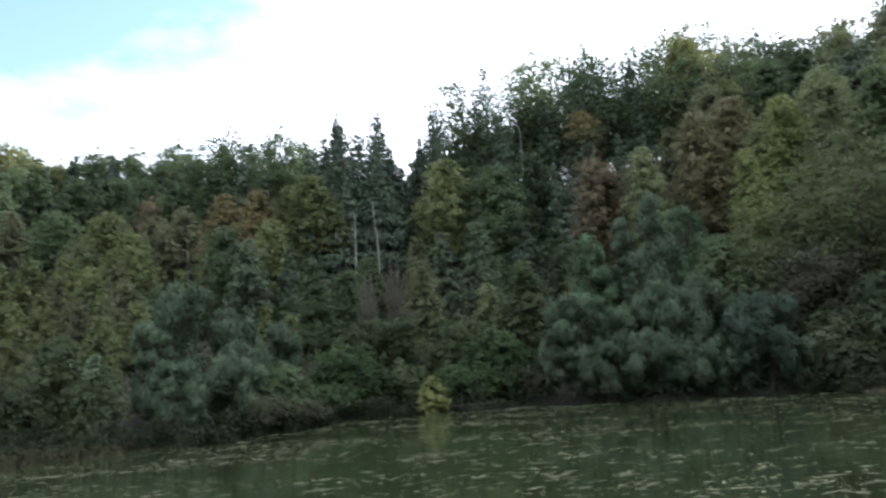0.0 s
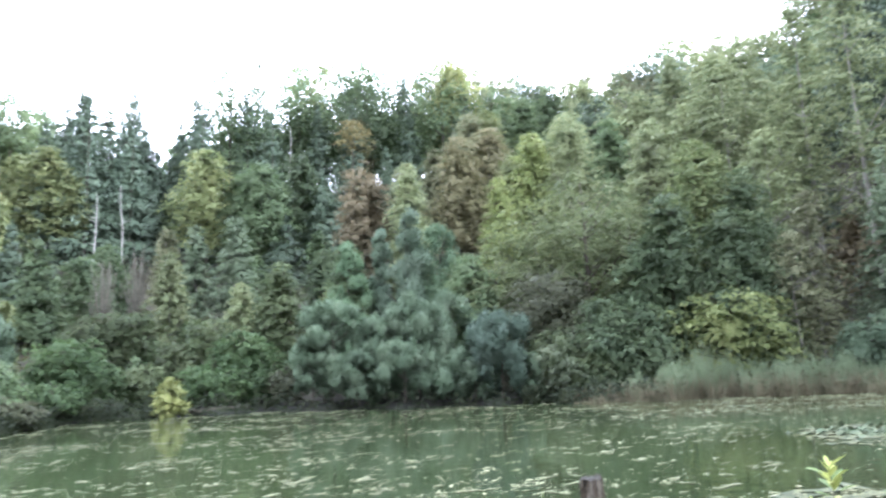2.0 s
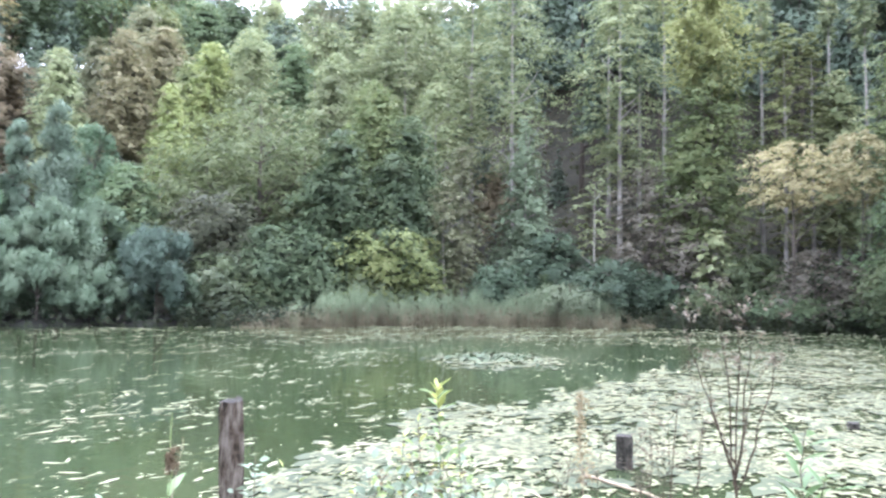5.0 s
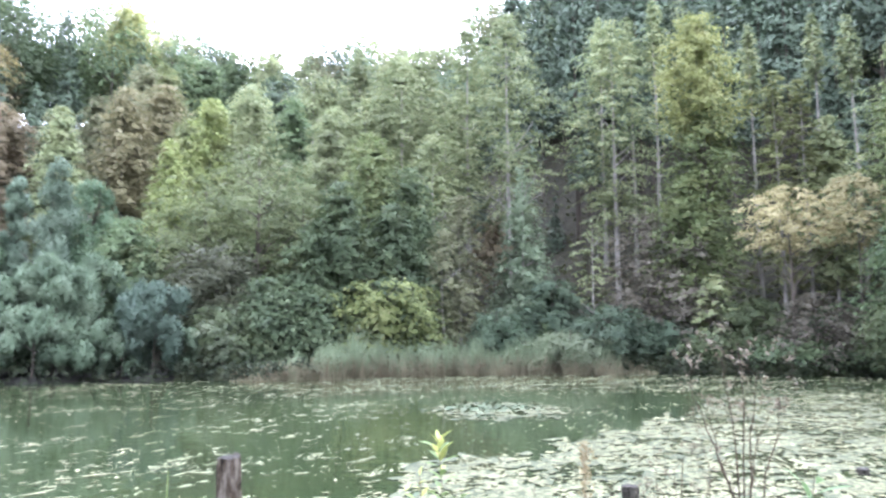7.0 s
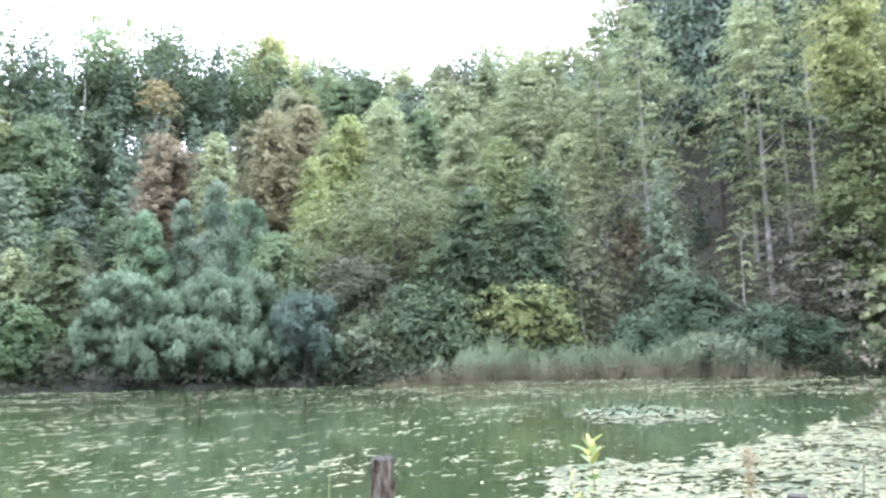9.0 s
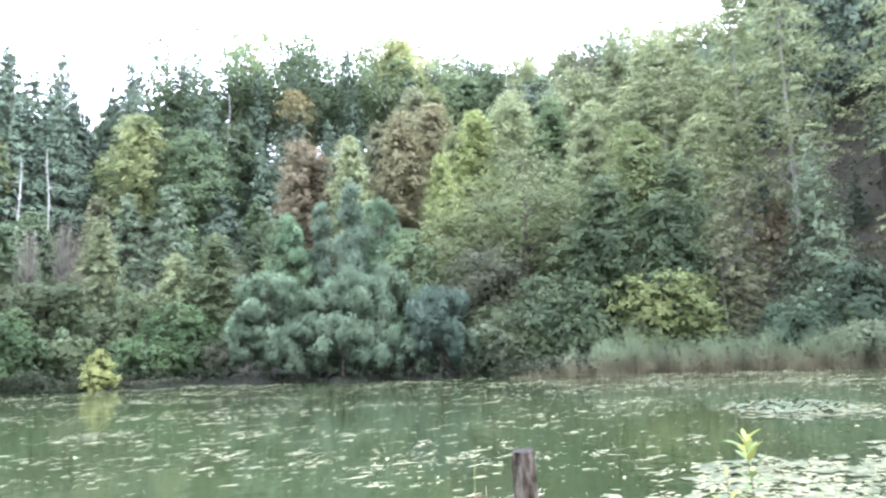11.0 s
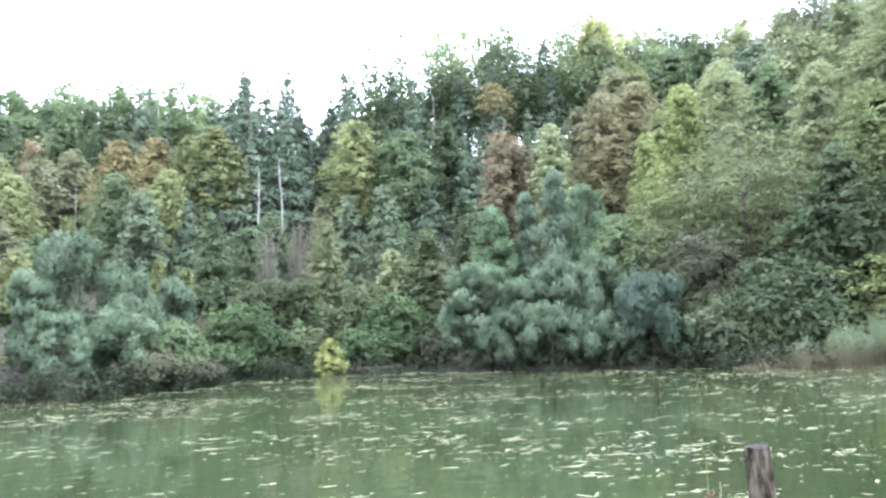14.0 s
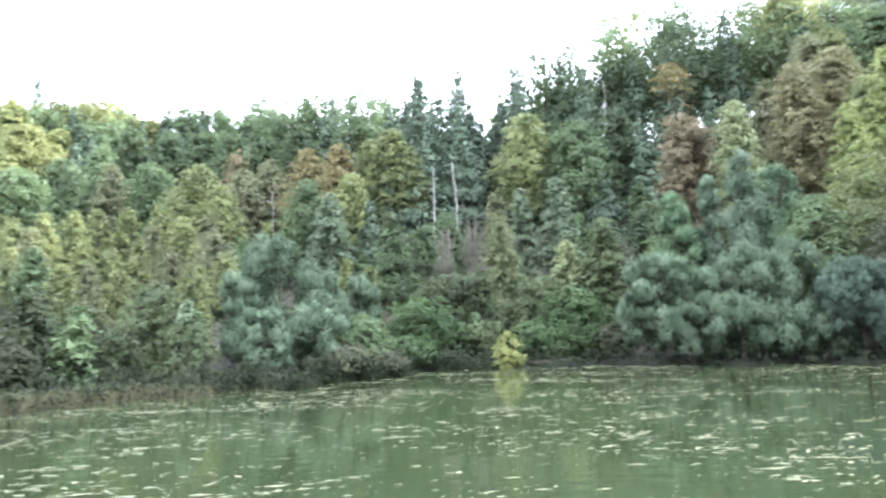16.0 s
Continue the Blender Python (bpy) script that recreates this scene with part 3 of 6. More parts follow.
KINDS = {
    # name, crown, material, bark, crown settings, label, category
    "willow": ("willow_tree", "willow", "willow", "bark", {}, "grey-green willow with billowing foliage at the water's edge", "tree"),
    "willowg": ("willow_tree", "willow", "willowg", "bark", dict(peak=True), "fresh green willow rising above its grey neighbours", "tree"),
    "willowp": ("willow_tree", "willow", "willowp", "bark", dict(peak=True), "pale grey-green willow with a tapering crown", "tree"),
    "willowb": ("willow_tree", "willow", "willowb", "bark", {}, "bluish-grey round willow at the edge of the reeds", "tree"),
    "light": ("broadleaf_tree", "broad", "light", "pale_bark", dict(low=0.08, clumps=90), "light green broadleaf tree with a pale trunk", "tree"),
    "brown": ("spreading_tree", "broad", "brownish", "bark", dict(low=0.1, flat=0.38, clumps=90, leaf=0.18, top=0.5, shape="dome", lump=0.8), "spreading tree with brownish-green layered boughs", "tree"),
    "tanlow": ("withering_tree", "broad", "tan", "pale_bark", dict(low=0.1, flat=0.5, clumps=60, cover=0.9, core=0.1), "small thin tree with tan withering leaves above the reeds", "tree"),
    "thin": ("slender_tree", "broad", "straw_green", "pale_bark", dict(low=0.1, flat=0.35, clumps=50, cover=0.8, leaf=0.17, top=0.45, core=0.05), "thin pale-stemmed tree with sparse yellowing leaves", "tree"),
    "palesh": ("shore_shrub", "broad", "pale", "bark", dict(low=0.0, leaf=0.14, top=0.45, clumps=60, shape="dome"), "pale green leafy shrub beside the reeds", "shrub"),
    "shrub": ("shore_shrub", "broad", "shrubg", "bark", dict(low=0.0, leaf=0.14, top=0.45, clumps=60, shape="dome", cover=1.3), "dense green shrub overhanging the pond's shore", "shrub"),
    "shrubd": ("shore_shrub", "broad", "deep", "bark", dict(low=0.0, leaf=0.14, top=0.45, clumps=60, shape="dome"), "dense dark green shrub overhanging the pond's shore", "shrub"),
    "shrubo": ("shore_shrub", "broad", "brownish", "bark", dict(low=0.0, leaf=0.14, top=0.45, clumps=60, shape="dome"), "brownish-green shrub at the pond's shore", "shrub"),
    "teal": ("shore_shrub", "broad", "teal", "bark", dict(low=0.0, leaf=0.15, top=0.45, clumps=50, shape="dome"), "bluish-green leafy shrub behind the reeds", "shrub"),
    "lime": ("shore_bush", "broad", "lime", "bark", dict(low=0.03, leaf=0.2, flat=0.5, top=0.55, clumps=60, shape="dome"), "bright yellow-green bush standing behind the reeds", "shrub"),
    "yellow": ("yellow_bush", "broad", "yellow", "bark", dict(low=0.0, leaf=0.13, top=0.45, clumps=40, lump=1.2, cover=2.5, lie=0.2), "small bright yellow bush at the water's edge", "shrub"),
    "dry": ("dry_shrub", "twig", "dry", "bark", {}, "nearly bare brown shrub with withered twigs", "shrub"),
    "fresh": ("shore_shrub", "broad", "fresh", "bark", dict(low=0.0, leaf=0.16, top=0.45, flat=0.55, clumps=80, shape="dome", lump=0.75, lie=0.5), "fresh green layered shrub overhanging the pond's shore", "shrub"),
    "broadg": ("shore_shrub", "broad", "shrubg", "bark", dict(low=0.0, leaf=0.15, top=0.3, flat=0.2, clumps=80, lump=1.15), "broad dark green tree with layered boughs at the shore", "shrub"),
    "slim": ("slim_tree", "broad", "straw_green", "pale_bark", dict(low=0.12, leaf=0.18, top=0.4, clumps=70, cover=1.2, lump=0.7, flat=0.7, stray=0.2), "slim tree with yellow-olive leaves on the lower slope", "tree"),
    "slimg": ("slim_tree", "broad", "olive", "pale_bark", dict(low=0.1, leaf=0.18, top=0.4, clumps=70, cover=1.2, lump=0.7, flat=0.7, stray=0.2), "slim young tree with olive-green leaves on the lower slope", "tree"),
    "slimt": ("slim_tree", "broad", "tan", "pale_bark", dict(low=0.1, leaf=0.18, top=0.4, clumps=60, cover=1.0, lump=0.7, flat=0.7, stray=0.2), "slim young tree with tan withering leaves on the lower slope", "tree"),
    "ashcone": ("conical_tree", "broad", "ash", "pale_bark", dict(shape="cone", low=0.03, clumps=120, flat=0.45, lump=0.8), "grey-green conical tree hung with ivy", "tree"),
    "green": ("broadleaf_tree", "broad", "green", "bark", dict(low=0.08), "mid-green broadleaf tree on the wooded slope", "tree"),
    "deep": ("broadleaf_tree", "broad", "deep", "bark", dict(low=0.05, flat=0.6, clumps=110), "large dark green broadleaf tree above the shore", "tree"),
    "oak": ("spreading_tree", "broad", "oak", "bark", dict(low=0.12, flat=0.4, clumps=100, leaf=0.18, top=0.55, shape="dome", cover=0.9, lump=0.75, core=0.12), "spreading tree with dull green layered boughs and dark limbs", "tree"),
    "tall": ("slender_tree", "broad", "light", "pale_bark", dict(low=0.24, flat=0.36, clumps=80, cover=0.9, leaf=0.17, top=0.5, core=0.12, lump=0.9), "tall slender tree with pale trunk and light green leaves", "tree"),
    "birch": ("young_birch", "broad", "light", "pale_bark", dict(low=0.4, flat=0.5, clumps=16, cover=0.35, leaf=0.16, core=0.0, lump=1.2), "young birch with a thin white trunk", "tree"),
    "bole": ("bare_stemmed_tree", "broad", "light", "pale_bark", dict(low=0.7, flat=0.6, clumps=60, cover=1.0, leaf=0.18), "tall tree with a long bare pale stem and thin crown", "tree"),
    "beech": ("beech_tree", "broad", "beech", "bark", dict(low=0.08, flat=0.32, clumps=100, leaf=0.18, lump=1.05), "beech with layered green and yellowing boughs", "tree"),
    "beige": ("overhanging_tree", "broad", "beige", "bark", dict(low=0.64, flat=0.6, clumps=40, leaf=0.15, cover=0.9, top=0.5, lump=0.75, core=0.08), "tree with beige withering leaves leaning over the shore", "tree"),
    "rustlow": ("low_tree", "broad", "maroon", "bark", dict(low=0.05, flat=0.22, clumps=60, cover=0.7, leaf=0.13, lump=0.85, core=0.06), "low tree with thin reddish-brown foliage", "tree"),
    "olive": ("yellowing_tree", "broad", "olive", "bark", {}, "broadleaf tree turning yellow-olive in autumn", "tree"),
    "tan": ("withering_tree", "broad", "tan", "pale_bark", dict(cover=1.6, flat=0.65, lie=0.5), "thin tree with tan withering leaves", "tree"),
    "gold": ("golden_tree", "broad", "gold", "bark", {}, "tree with orange-gold autumn leaves", "tree"),
    "goldtop": ("golden_tree", "broad", "sunny", "bark", dict(low=0.58, clumps=80, flat=0.75, cover=2.0, lie=0.4), "tall tree with a yellow-green top turning orange", "tree"),
    "orange": ("golden_tree", "broad", "gold", "bark", dict(low=0.78, clumps=30, flat=0.5, cover=0.9, lie=0.4, core=0.1, lump=1.3), "tall tree on the ridge with a thin orange-brown top", "tree"),
    "russet": ("russet_tree", "broad", "russet", "bark", dict(cover=1.8, clumps=90, lump=0.9, flat=0.6, low=0.05, top=0.4), "tree with brownish-green leaves turning russet", "tree"),
    "rust": ("rusty_tree", "broad", "rust", "bark", dict(cover=2.4, clumps=90, lump=0.9, flat=0.7, low=0.05, top=0.45, lie=0.4, shape="dome"), "tree with rusty brown autumn leaves", "tree"),
    "yel": ("yellow_tree", "broad", "lime", "bark", dict(cover=1.3), "tree with yellow-green autumn leaves", "tree"),
    "ash": ("narrow_tree", "broad", "ash", "pale_bark", dict(low=0.05, top=0.3, clumps=70), "narrow grey-green tree on the lower slope", "tree"),
    "cone": ("conical_tree", "broad", "deep", "bark", dict(shape="cone", low=0.04, clumps=70, flat=0.6), "conical dense green tree", "tree"),
    "spruce": ("spruce_tree", "spruce", "spruce", "bark", {}, "tall dark green spruce on the hillside", "tree"),
    "fir": ("spruce_tree", "broad", "spruce", "bark", dict(shape="cone", low=0.05, flat=0.34, clumps=110, lump=0.75, lie=0.3, core=0.36, stray=0.05), "broad dark green spruce with dense boughs", "tree"),
    "pine": ("pine_tree", "broad", "pine", "bark", dict(low=0.28, flat=0.6, clumps=60, cover=1.1, top=0.6, shape="dome"), "tall pine on the ridge with sky between its boughs", "tree"),
    "far": ("ridge_tree", "broad", "green", "bark", dict(low=0.1), "green broadleaf tree on the ridge", "tree"),
    "sunny": ("ridge_tree", "broad", "sunny", "bark", dict(low=0.1), "yellow-green broadleaf tree on the sunlit far hill", "tree"),
}


def make_tree(kind, seed, height, width, dist, most=9000, **change):
    name, style, mat, bark, opts, label, category = KINDS[kind]
    rng = np.random.default_rng(seed)
    opts = {**opts, **change}
    leaf = max(opts.pop("leaf", 0.19) * 0.9, 0.0034 * dist)
    root = tagged(new(name), label, category, kind="object")
    if style == "willow":
        crown = willow_crown(rng, height, width, leaf=0.15, **opts)
    elif style == "spruce":
        crown = spruce_crown(rng, height, width, leaf=leaf, limit=min(most, 4600 if most == 9000 else 6000))
    elif style == "twig":
        crown = twig_crown(rng, height, width)
    else:
        crown = broad_crown(rng, height, width, leaf=leaf, limit=most, **opts)
    thick = 0.007 * height + 0.006 * width
    limbs = 16 if kind == "oak" else {"spruce": 0, "twig": 3}.get(style, 9)
    thick *= 1.5 if kind == "oak" else 1.0
    part("trunk", trunk_mesh(rng, height * 0.93, thick, width * 0.5, limbs, 0.012 if style == "spruce" or kind in ("tall", "bole", "thin", "birch") else 0.03), M[bark], root)
    part("crown", crown, M[mat], root)
    return root


WIDER = {"spruce": 1.7, "willow": 1.05, "oak": 1.05, "beech": 1.05, "lime": 1.05, "teal": 1.05, "palesh": 1.05, "shrub": 1.1, "shrubo": 1.1, "willowb": 1.0, "willowg": 1.75, "willowp": 1.7,
         "tall": 1.1, "slim": 1.2, "slimg": 1.35, "slimt": 1.25, "fresh": 1.1, "dry": 1.0, "yellow": 1.0, "beige": 1.0, "rustlow": 1.0, "broadg": 1.1, "ashcone": 1.4, "bole": 1.0, "brown": 1.05, "thin": 1.2, "fir": 1.5, "birch": 1.1, "deep": 1.2}


def plant(kind, rows, seed):
    """Rows: degrees left of ahead, metres behind the shore, height of the top above the water, crown width."""
    for k, (az, s, top, width) in enumerate(rows):
        d = float(table(SHORE, az)) + 0.7 * math.sin(az * 0.9) + 0.5 * math.sin(az * 2.3 + 1) + s
        x, y, _ = polar(az, d)
        z = float(ground_z(x, y)) - 0.05
        root = make_tree(kind, seed + k, max(top - z, 1.2), width * WIDER.get(kind, 1.24), d)
        root.location = (x, y, z)


plant("sunny", [
    (38.7, 118, 47.4, 11.7), (36.1, 122, 49.9, 9.4), (34.1, 128, 51.2, 7.7), (37.8, 105, 39.4, 11.8), (35.5, 112, 41.8, 7.9), (38.8, 95, 30.5, 8.3),
], 100)
plant("far", [
    (31.6, 115, 45.9, 7.3), (30, 118, 47.3, 6.5), (26.9, 112, 46.4, 5.3), (23.9, 108, 45.8, 5.8), (22.2, 105, 46.1, 6.3), (20.2, 100, 45, 6),
    (17.5, 96, 46.4, 6.2), (15.6, 98, 46.1, 5.1), (-26.5, 60, 40.1, 6),
], 140)
plant("pine", [
    (14.1, 85, 44.2, 4.5), (12.6, 85, 43.2, 4.2), (10.9, 72, 41.7, 4.5),
], 180)
plant("spruce", [
    (28.2, 108, 47, 3.1), (25.4, 106, 45.7, 2.7), (33.6, 95, 37.9, 5.3), (34.6, 90, 33.9, 4.2), (19.5, 98, 44, 3), (12.6, 30, 15.6, 2.4),
    (4.1, 50, 33.4, 3.3), (9.5, 50, 32.4, 3.2), (3.2, 52, 31.9, 3), (-9.5, 40, 24.6, 3.7), (-7.6, 46, 28.6, 4.7), (-5.6, 50, 31.9, 4.3),
    (-10.9, 48, 30.1, 4), (-14.8, 52, 31.7, 4), (-6.6, 32, 18.7, 5.2), (0.4, 52, 40, 4), (-76.5, 14, 16.9, 4.3),
], 220)
plant("green", [
    (32.9, 80, 30.6, 6.3), (29.3, 62, 24.7, 6.5), (38.2, 70, 24.2, 7.4), (21.1, 78, 33.7, 5.5), (17.6, 36, 17.6, 4.8), (8.2, 16, 11.3, 3.3),
    (-4.4, 34, 25, 7.2), (-3, 36, 24.1, 4.3), (37, 24, 8.7, 2.2), (13.5, 3, 3.3, 3.1), (-21.2, 8, 9.4, 4.5), (-33.2, 36, 27.1, 4.9),
    (-11.4, 8, 10.9, 3.3), (44, 20, 12, 8), (48, 10, 8, 7), (52, 25, 13, 8), (-80.5, 5, 9, 6), (-83, 7, 11, 7),
    (-86, 5, 9, 6),
], 260)
plant("deep", [
    (30.8, 100, 40.3, 6.7), (28.1, 95, 38.6, 7.5), (25.6, 92, 37.9, 7.3), (35.4, 75, 27.2, 6.6), (33.2, 65, 22.8, 4.7), (23.3, 85, 36, 6.2),
    (18.2, 80, 36.3, 6.1), (15.9, 75, 34.3, 5.1), (-9.7, 22, 12.7, 3.8), (6.4, 22, 13.4, 3.9), (-7.6, 42, 28.1, 6.2), (-28.6, 55, 37.7, 6.2),
    (-31.4, 5, 5.5, 4.8), (-35.5, 7, 9.3, 5), (-42.7, 9, 13.5, 4.9), (-37.1, 7, 11.7, 4.2), (-41.6, 6, 10.5, 4.9), (-41.5, 5, 8.4, 5.2),
    (-35.2, 4, 5, 4.3), (-31.3, 4, 4.5, 3.8),
], 300)
plant("tan", [
    (32.1, 60, 23.6, 3.2), (22.6, 55, 23.1, 5.4), (20.6, 58, 24.9, 3.8), (24.8, 25, 10.5, 3.2), (2.4, 18, 14.3, 2), (-16.5, 28, 21.9, 3.7),
    (-21.9, 40, 31, 5.5), (-18.9, 38, 26.9, 3.7),
], 340)
plant("rust", [
    (22.9, 80, 32.5, 3.9), (-12.9, 26, 22.4, 4.4),
], 380)
plant("olive", [
    (26, 52, 22, 6.8), (24.4, 46, 18.9, 4.7), (10.8, 42, 26.2, 5.4), (12.4, 48, 26, 4), (9.2, 40, 24.2, 3.8), (14.1, 38, 19.5, 4.7),
    (-0.5, 36, 26.6, 6.1), (-25.3, 28, 21.9, 4.6), (-23.4, 44, 32.4, 5.1),
], 420)
plant("shrub", [
    (6.1, 9, 7, 3.3), (4, 9, 7.1, 2.9), (7.9, 8, 6.7, 2.8), (-0.8, 7, 6.3, 3.5), (1.6, 5, 4.7, 3.1), (4, 4, 3.2, 3.3),
    (-28.4, 3, 4.1, 3.7), (-30.7, 3, 2.7, 2.4), (-33.6, 4, 2.6, 2.5), (-69, 3, 4.7, 4.1), (-66.2, 2, 2.6, 4), (-79, 2, 4, 5),
    (-81.5, 2.5, 3.8, 5), (-84.5, 2, 4.2, 5),
], 460)
plant("russet", [
    (-12.4, 58, 38.3, 5.4), (-20.8, 30, 24.9, 5.6), (-23.4, 36, 27.4, 6.5),
], 500)
plant("gold", [
    (17.5, 46, 23.5, 4.6), (15, 48, 25.2, 4.9),
], 540)
plant("ash", [
    (15.8, 30, 15.4, 4.1), (0.2, 16, 14.2, 2.4), (-2.8, 18, 15.3, 3.4),
], 580)
plant("cone", [
    (10.9, 17, 12.7, 4.2),
], 620)
plant("slim", [
    (36.4, 32, 12.5, 2.6), (33, 36, 13.8, 2.6), (28.7, 36, 14.5, 2.7), (33.8, 26, 9.7, 2), (30.2, 26, 10, 2.1), (31.4, 16, 6.6, 1.9),
    (38.4, 28, 9.1, 1.9),
], 660)
plant("slimg", [
    (38.3, 34, 11.8, 2.6), (34.6, 34, 13, 2.2), (30.9, 34, 13.8, 2.6), (27.1, 30, 12.5, 2.5), (32.1, 24, 9, 2), (26.2, 20, 7.4, 2.3),
    (35.2, 20, 7.3, 1.7), (23.9, 22, 8.6, 2.5),
], 700)
plant("slimt", [
    (28, 22, 8.8, 2.4), (33.4, 18, 7.1, 1.5), (29.3, 30, 11.8, 2.3), (37.2, 32, 11.2, 2.1), (25.2, 34, 13.6, 2.5),
], 740)
plant("broadg", [
    (36.8, 6, 4.6, 3.6), (33.7, 5, 3.8, 2.7), (29, 7, 5.1, 4.5), (26.6, 4, 3.2, 2.8), (31.3, 3, 2.6, 2.4), (-6.1, 9, 10, 4.7),
], 780)
plant("willow", [
    (19.8, 8, 8.1, 4.7), (22.9, 6, 5.8, 2.2), (16.8, 5, 5.9, 3.4), (13.4, 5, 5.7, 2.3), (21.2, 3, 3.7, 2.7), (17, 2.5, 3.8, 3.2),
    (-10.1, 2, 6.4, 4.3), (-8.6, 1, 4.4, 2.3), (-13.7, 2.5, 5.3, 3.1), (-17, 3.5, 6.4, 4.4), (-19.7, 5, 6.9, 3.2), (-15.7, 0.8, 3.7, 3.2),
    (-19, 0.5, 3, 3.6), (-25.6, 0.8, 2.7, 1.8), (-12.2, 0.4, 3.2, 2.9), (-21.4, 0.4, 2.3, 2.5),
], 820)
plant("shrubo", [
    (38.2, 3, 2.5, 1.7), (15.3, 1.5, 1.8, 3.7), (11.8, 1, 0.8, 2.4), (-6.5, 2.5, 2.5, 2.1),
], 860)
plant("fresh", [
    (8.7, 4, 5, 4.1), (6.7, 3, 3.3, 3.3), (9.5, 2, 2.2, 3), (-3.4, 5, 5.3, 4.1), (-4.5, 3, 2.9, 3.3), (-1, 3, 3, 3.6),
], 900)
plant("dry", [
    (6.6, 12, 10.4, 2.6), (4.4, 14, 12, 2.5),
], 940)
plant("light", [
    (2, 12, 11.3, 2.2), (-3.1, 9, 8.6, 2.5), (-30, 38, 28.9, 6.2), (-36.6, 26, 22.7, 5), (-36, 20, 20.1, 4), (-29.9, 26, 24.3, 5.4),
    (-74.7, 10, 16.8, 3.3), (-16.5, 24, 20.8, 3.5),
], 980)
plant("fir", [
    (8.4, 43, 35.7, 5.3), (6.8, 45, 35.1, 6.5), (5.4, 46, 32.1, 4.9),
], 1020)
plant("willowg", [
    (-11.6, 7, 10.7, 3.2), (-18.9, 9, 12.3, 4.3),
], 1060)
plant("willowp", [
    (-14, 9, 11.8, 1.9), (-16.5, 8, 12.9, 2.8),
], 1100)
plant("willowb", [
    (-23.4, 1.6, 5, 3.9),
], 1140)
plant("yel", [
    (-27, 34, 26.2, 4.7), (-26.9, 24, 22.9, 4.2), (-24, 15, 16.4, 2.6),
], 1180)
plant("oak", [
    (-30.5, 12, 15.3, 9.2), (-26.9, 11, 13.7, 6.6), (-34.1, 10, 12, 5.3), (-23.5, 9, 9.4, 5.5),
], 1220)
plant("brown", [
    (-27.8, 6, 8, 6.4),
], 1260)
plant("tall", [
    (-39.1, 24, 23.6, 4.4), (-42.1, 22, 26.1, 6.2), (-38.6, 34, 31.5, 4.1), (-40.6, 30, 31.2, 3.8), (-44.7, 14, 17.5, 4.3), (-38.6, 34, 32.2, 5),
    (-41.6, 30, 30.4, 5.2), (-43.7, 26, 29.5, 4.4), (-40.5, 22, 23.9, 4.8), (-45.7, 18, 20.9, 4), (-50.9, 13, 27.1, 6.3), (-47.6, 20, 30.6, 4),
    (-59.4, 12, 26.8, 6.2), (-84, 10, 20, 6), (-88, 8, 18, 6), (-81.5, 12, 22, 6),
], 1300)
plant("beech", [
    (-40.1, 10, 15.8, 6.6), (-39.4, 10, 16.2, 6.3), (-66.2, 7.5, 18.5, 7.7), (-64.9, 7, 13.8, 6.3), (-79.5, 9, 17, 7), (-82.5, 12, 20, 7),
    (-86, 11, 18, 7),
], 1340)
plant("lime", [
    (-40.8, 2.5, 6, 5.8),
], 1380)
plant("ashcone", [
    (-52, 8, 15.1, 4.4),
], 1420)
plant("tanlow", [
    (-47, 7, 11.7, 2.9), (-45.5, 5, 8.9, 2.8),
], 1460)
plant("goldtop", [
    (-66, 8, 24.7, 5), (-20.6, 62, 46.8, 6),
], 1500)
plant("thin", [
    (-71.3, 9, 20, 2.7), (-73, 9.5, 19.5, 2.5),
], 1540)
plant("bole", [
    (-62.9, 14, 29.4, 2), (-60.9, 16, 29, 1.9), (-69.8, 11, 24.5, 1.7), (-76.4, 12, 24.7, 1.8), (-58.5, 18, 29.4, 1.9), (-74.2, 14, 26.1, 1.7),
], 1580)
plant("rustlow", [
    (-61.7, 6, 10.3, 7.2), (-65.1, 5, 8.5, 5.4), (-73.1, 1.5, 4.4, 6.7), (-75.9, 1.5, 3.6, 4.7), (-65.8, 4, 5.1, 5),
], 1620)
plant("beige", [
    (-71.7, 2, 10.5, 5.7), (-76, 2, 11.1, 5),
], 1660)
plant("teal", [
    (-54.1, 4, 6.3, 4.1), (-58.7, 3, 4.1, 5.6), (-49.8, 3.5, 3.9, 3.5), (-63, 3, 3.2, 3.9),
], 1700)
plant("palesh", [
    (-55.6, 1.5, 2.5, 5.1), (-28.1, 3, 3.8, 4),
], 1740)
plant("shrubd", [
    (-71.6, 2, 2, 4.1), (-75.8, 1.5, 1.4, 4.1),
], 1780)
plant("birch", [
    (-57.4, 5, 9.8, 2.6),
], 1820)
plant("orange", [
    (-12.1, 46, 33.5, 3.9),
], 1860)
plant("yellow", [
    (1.9, -0.8, 2.1, 1.9),
], 3900)


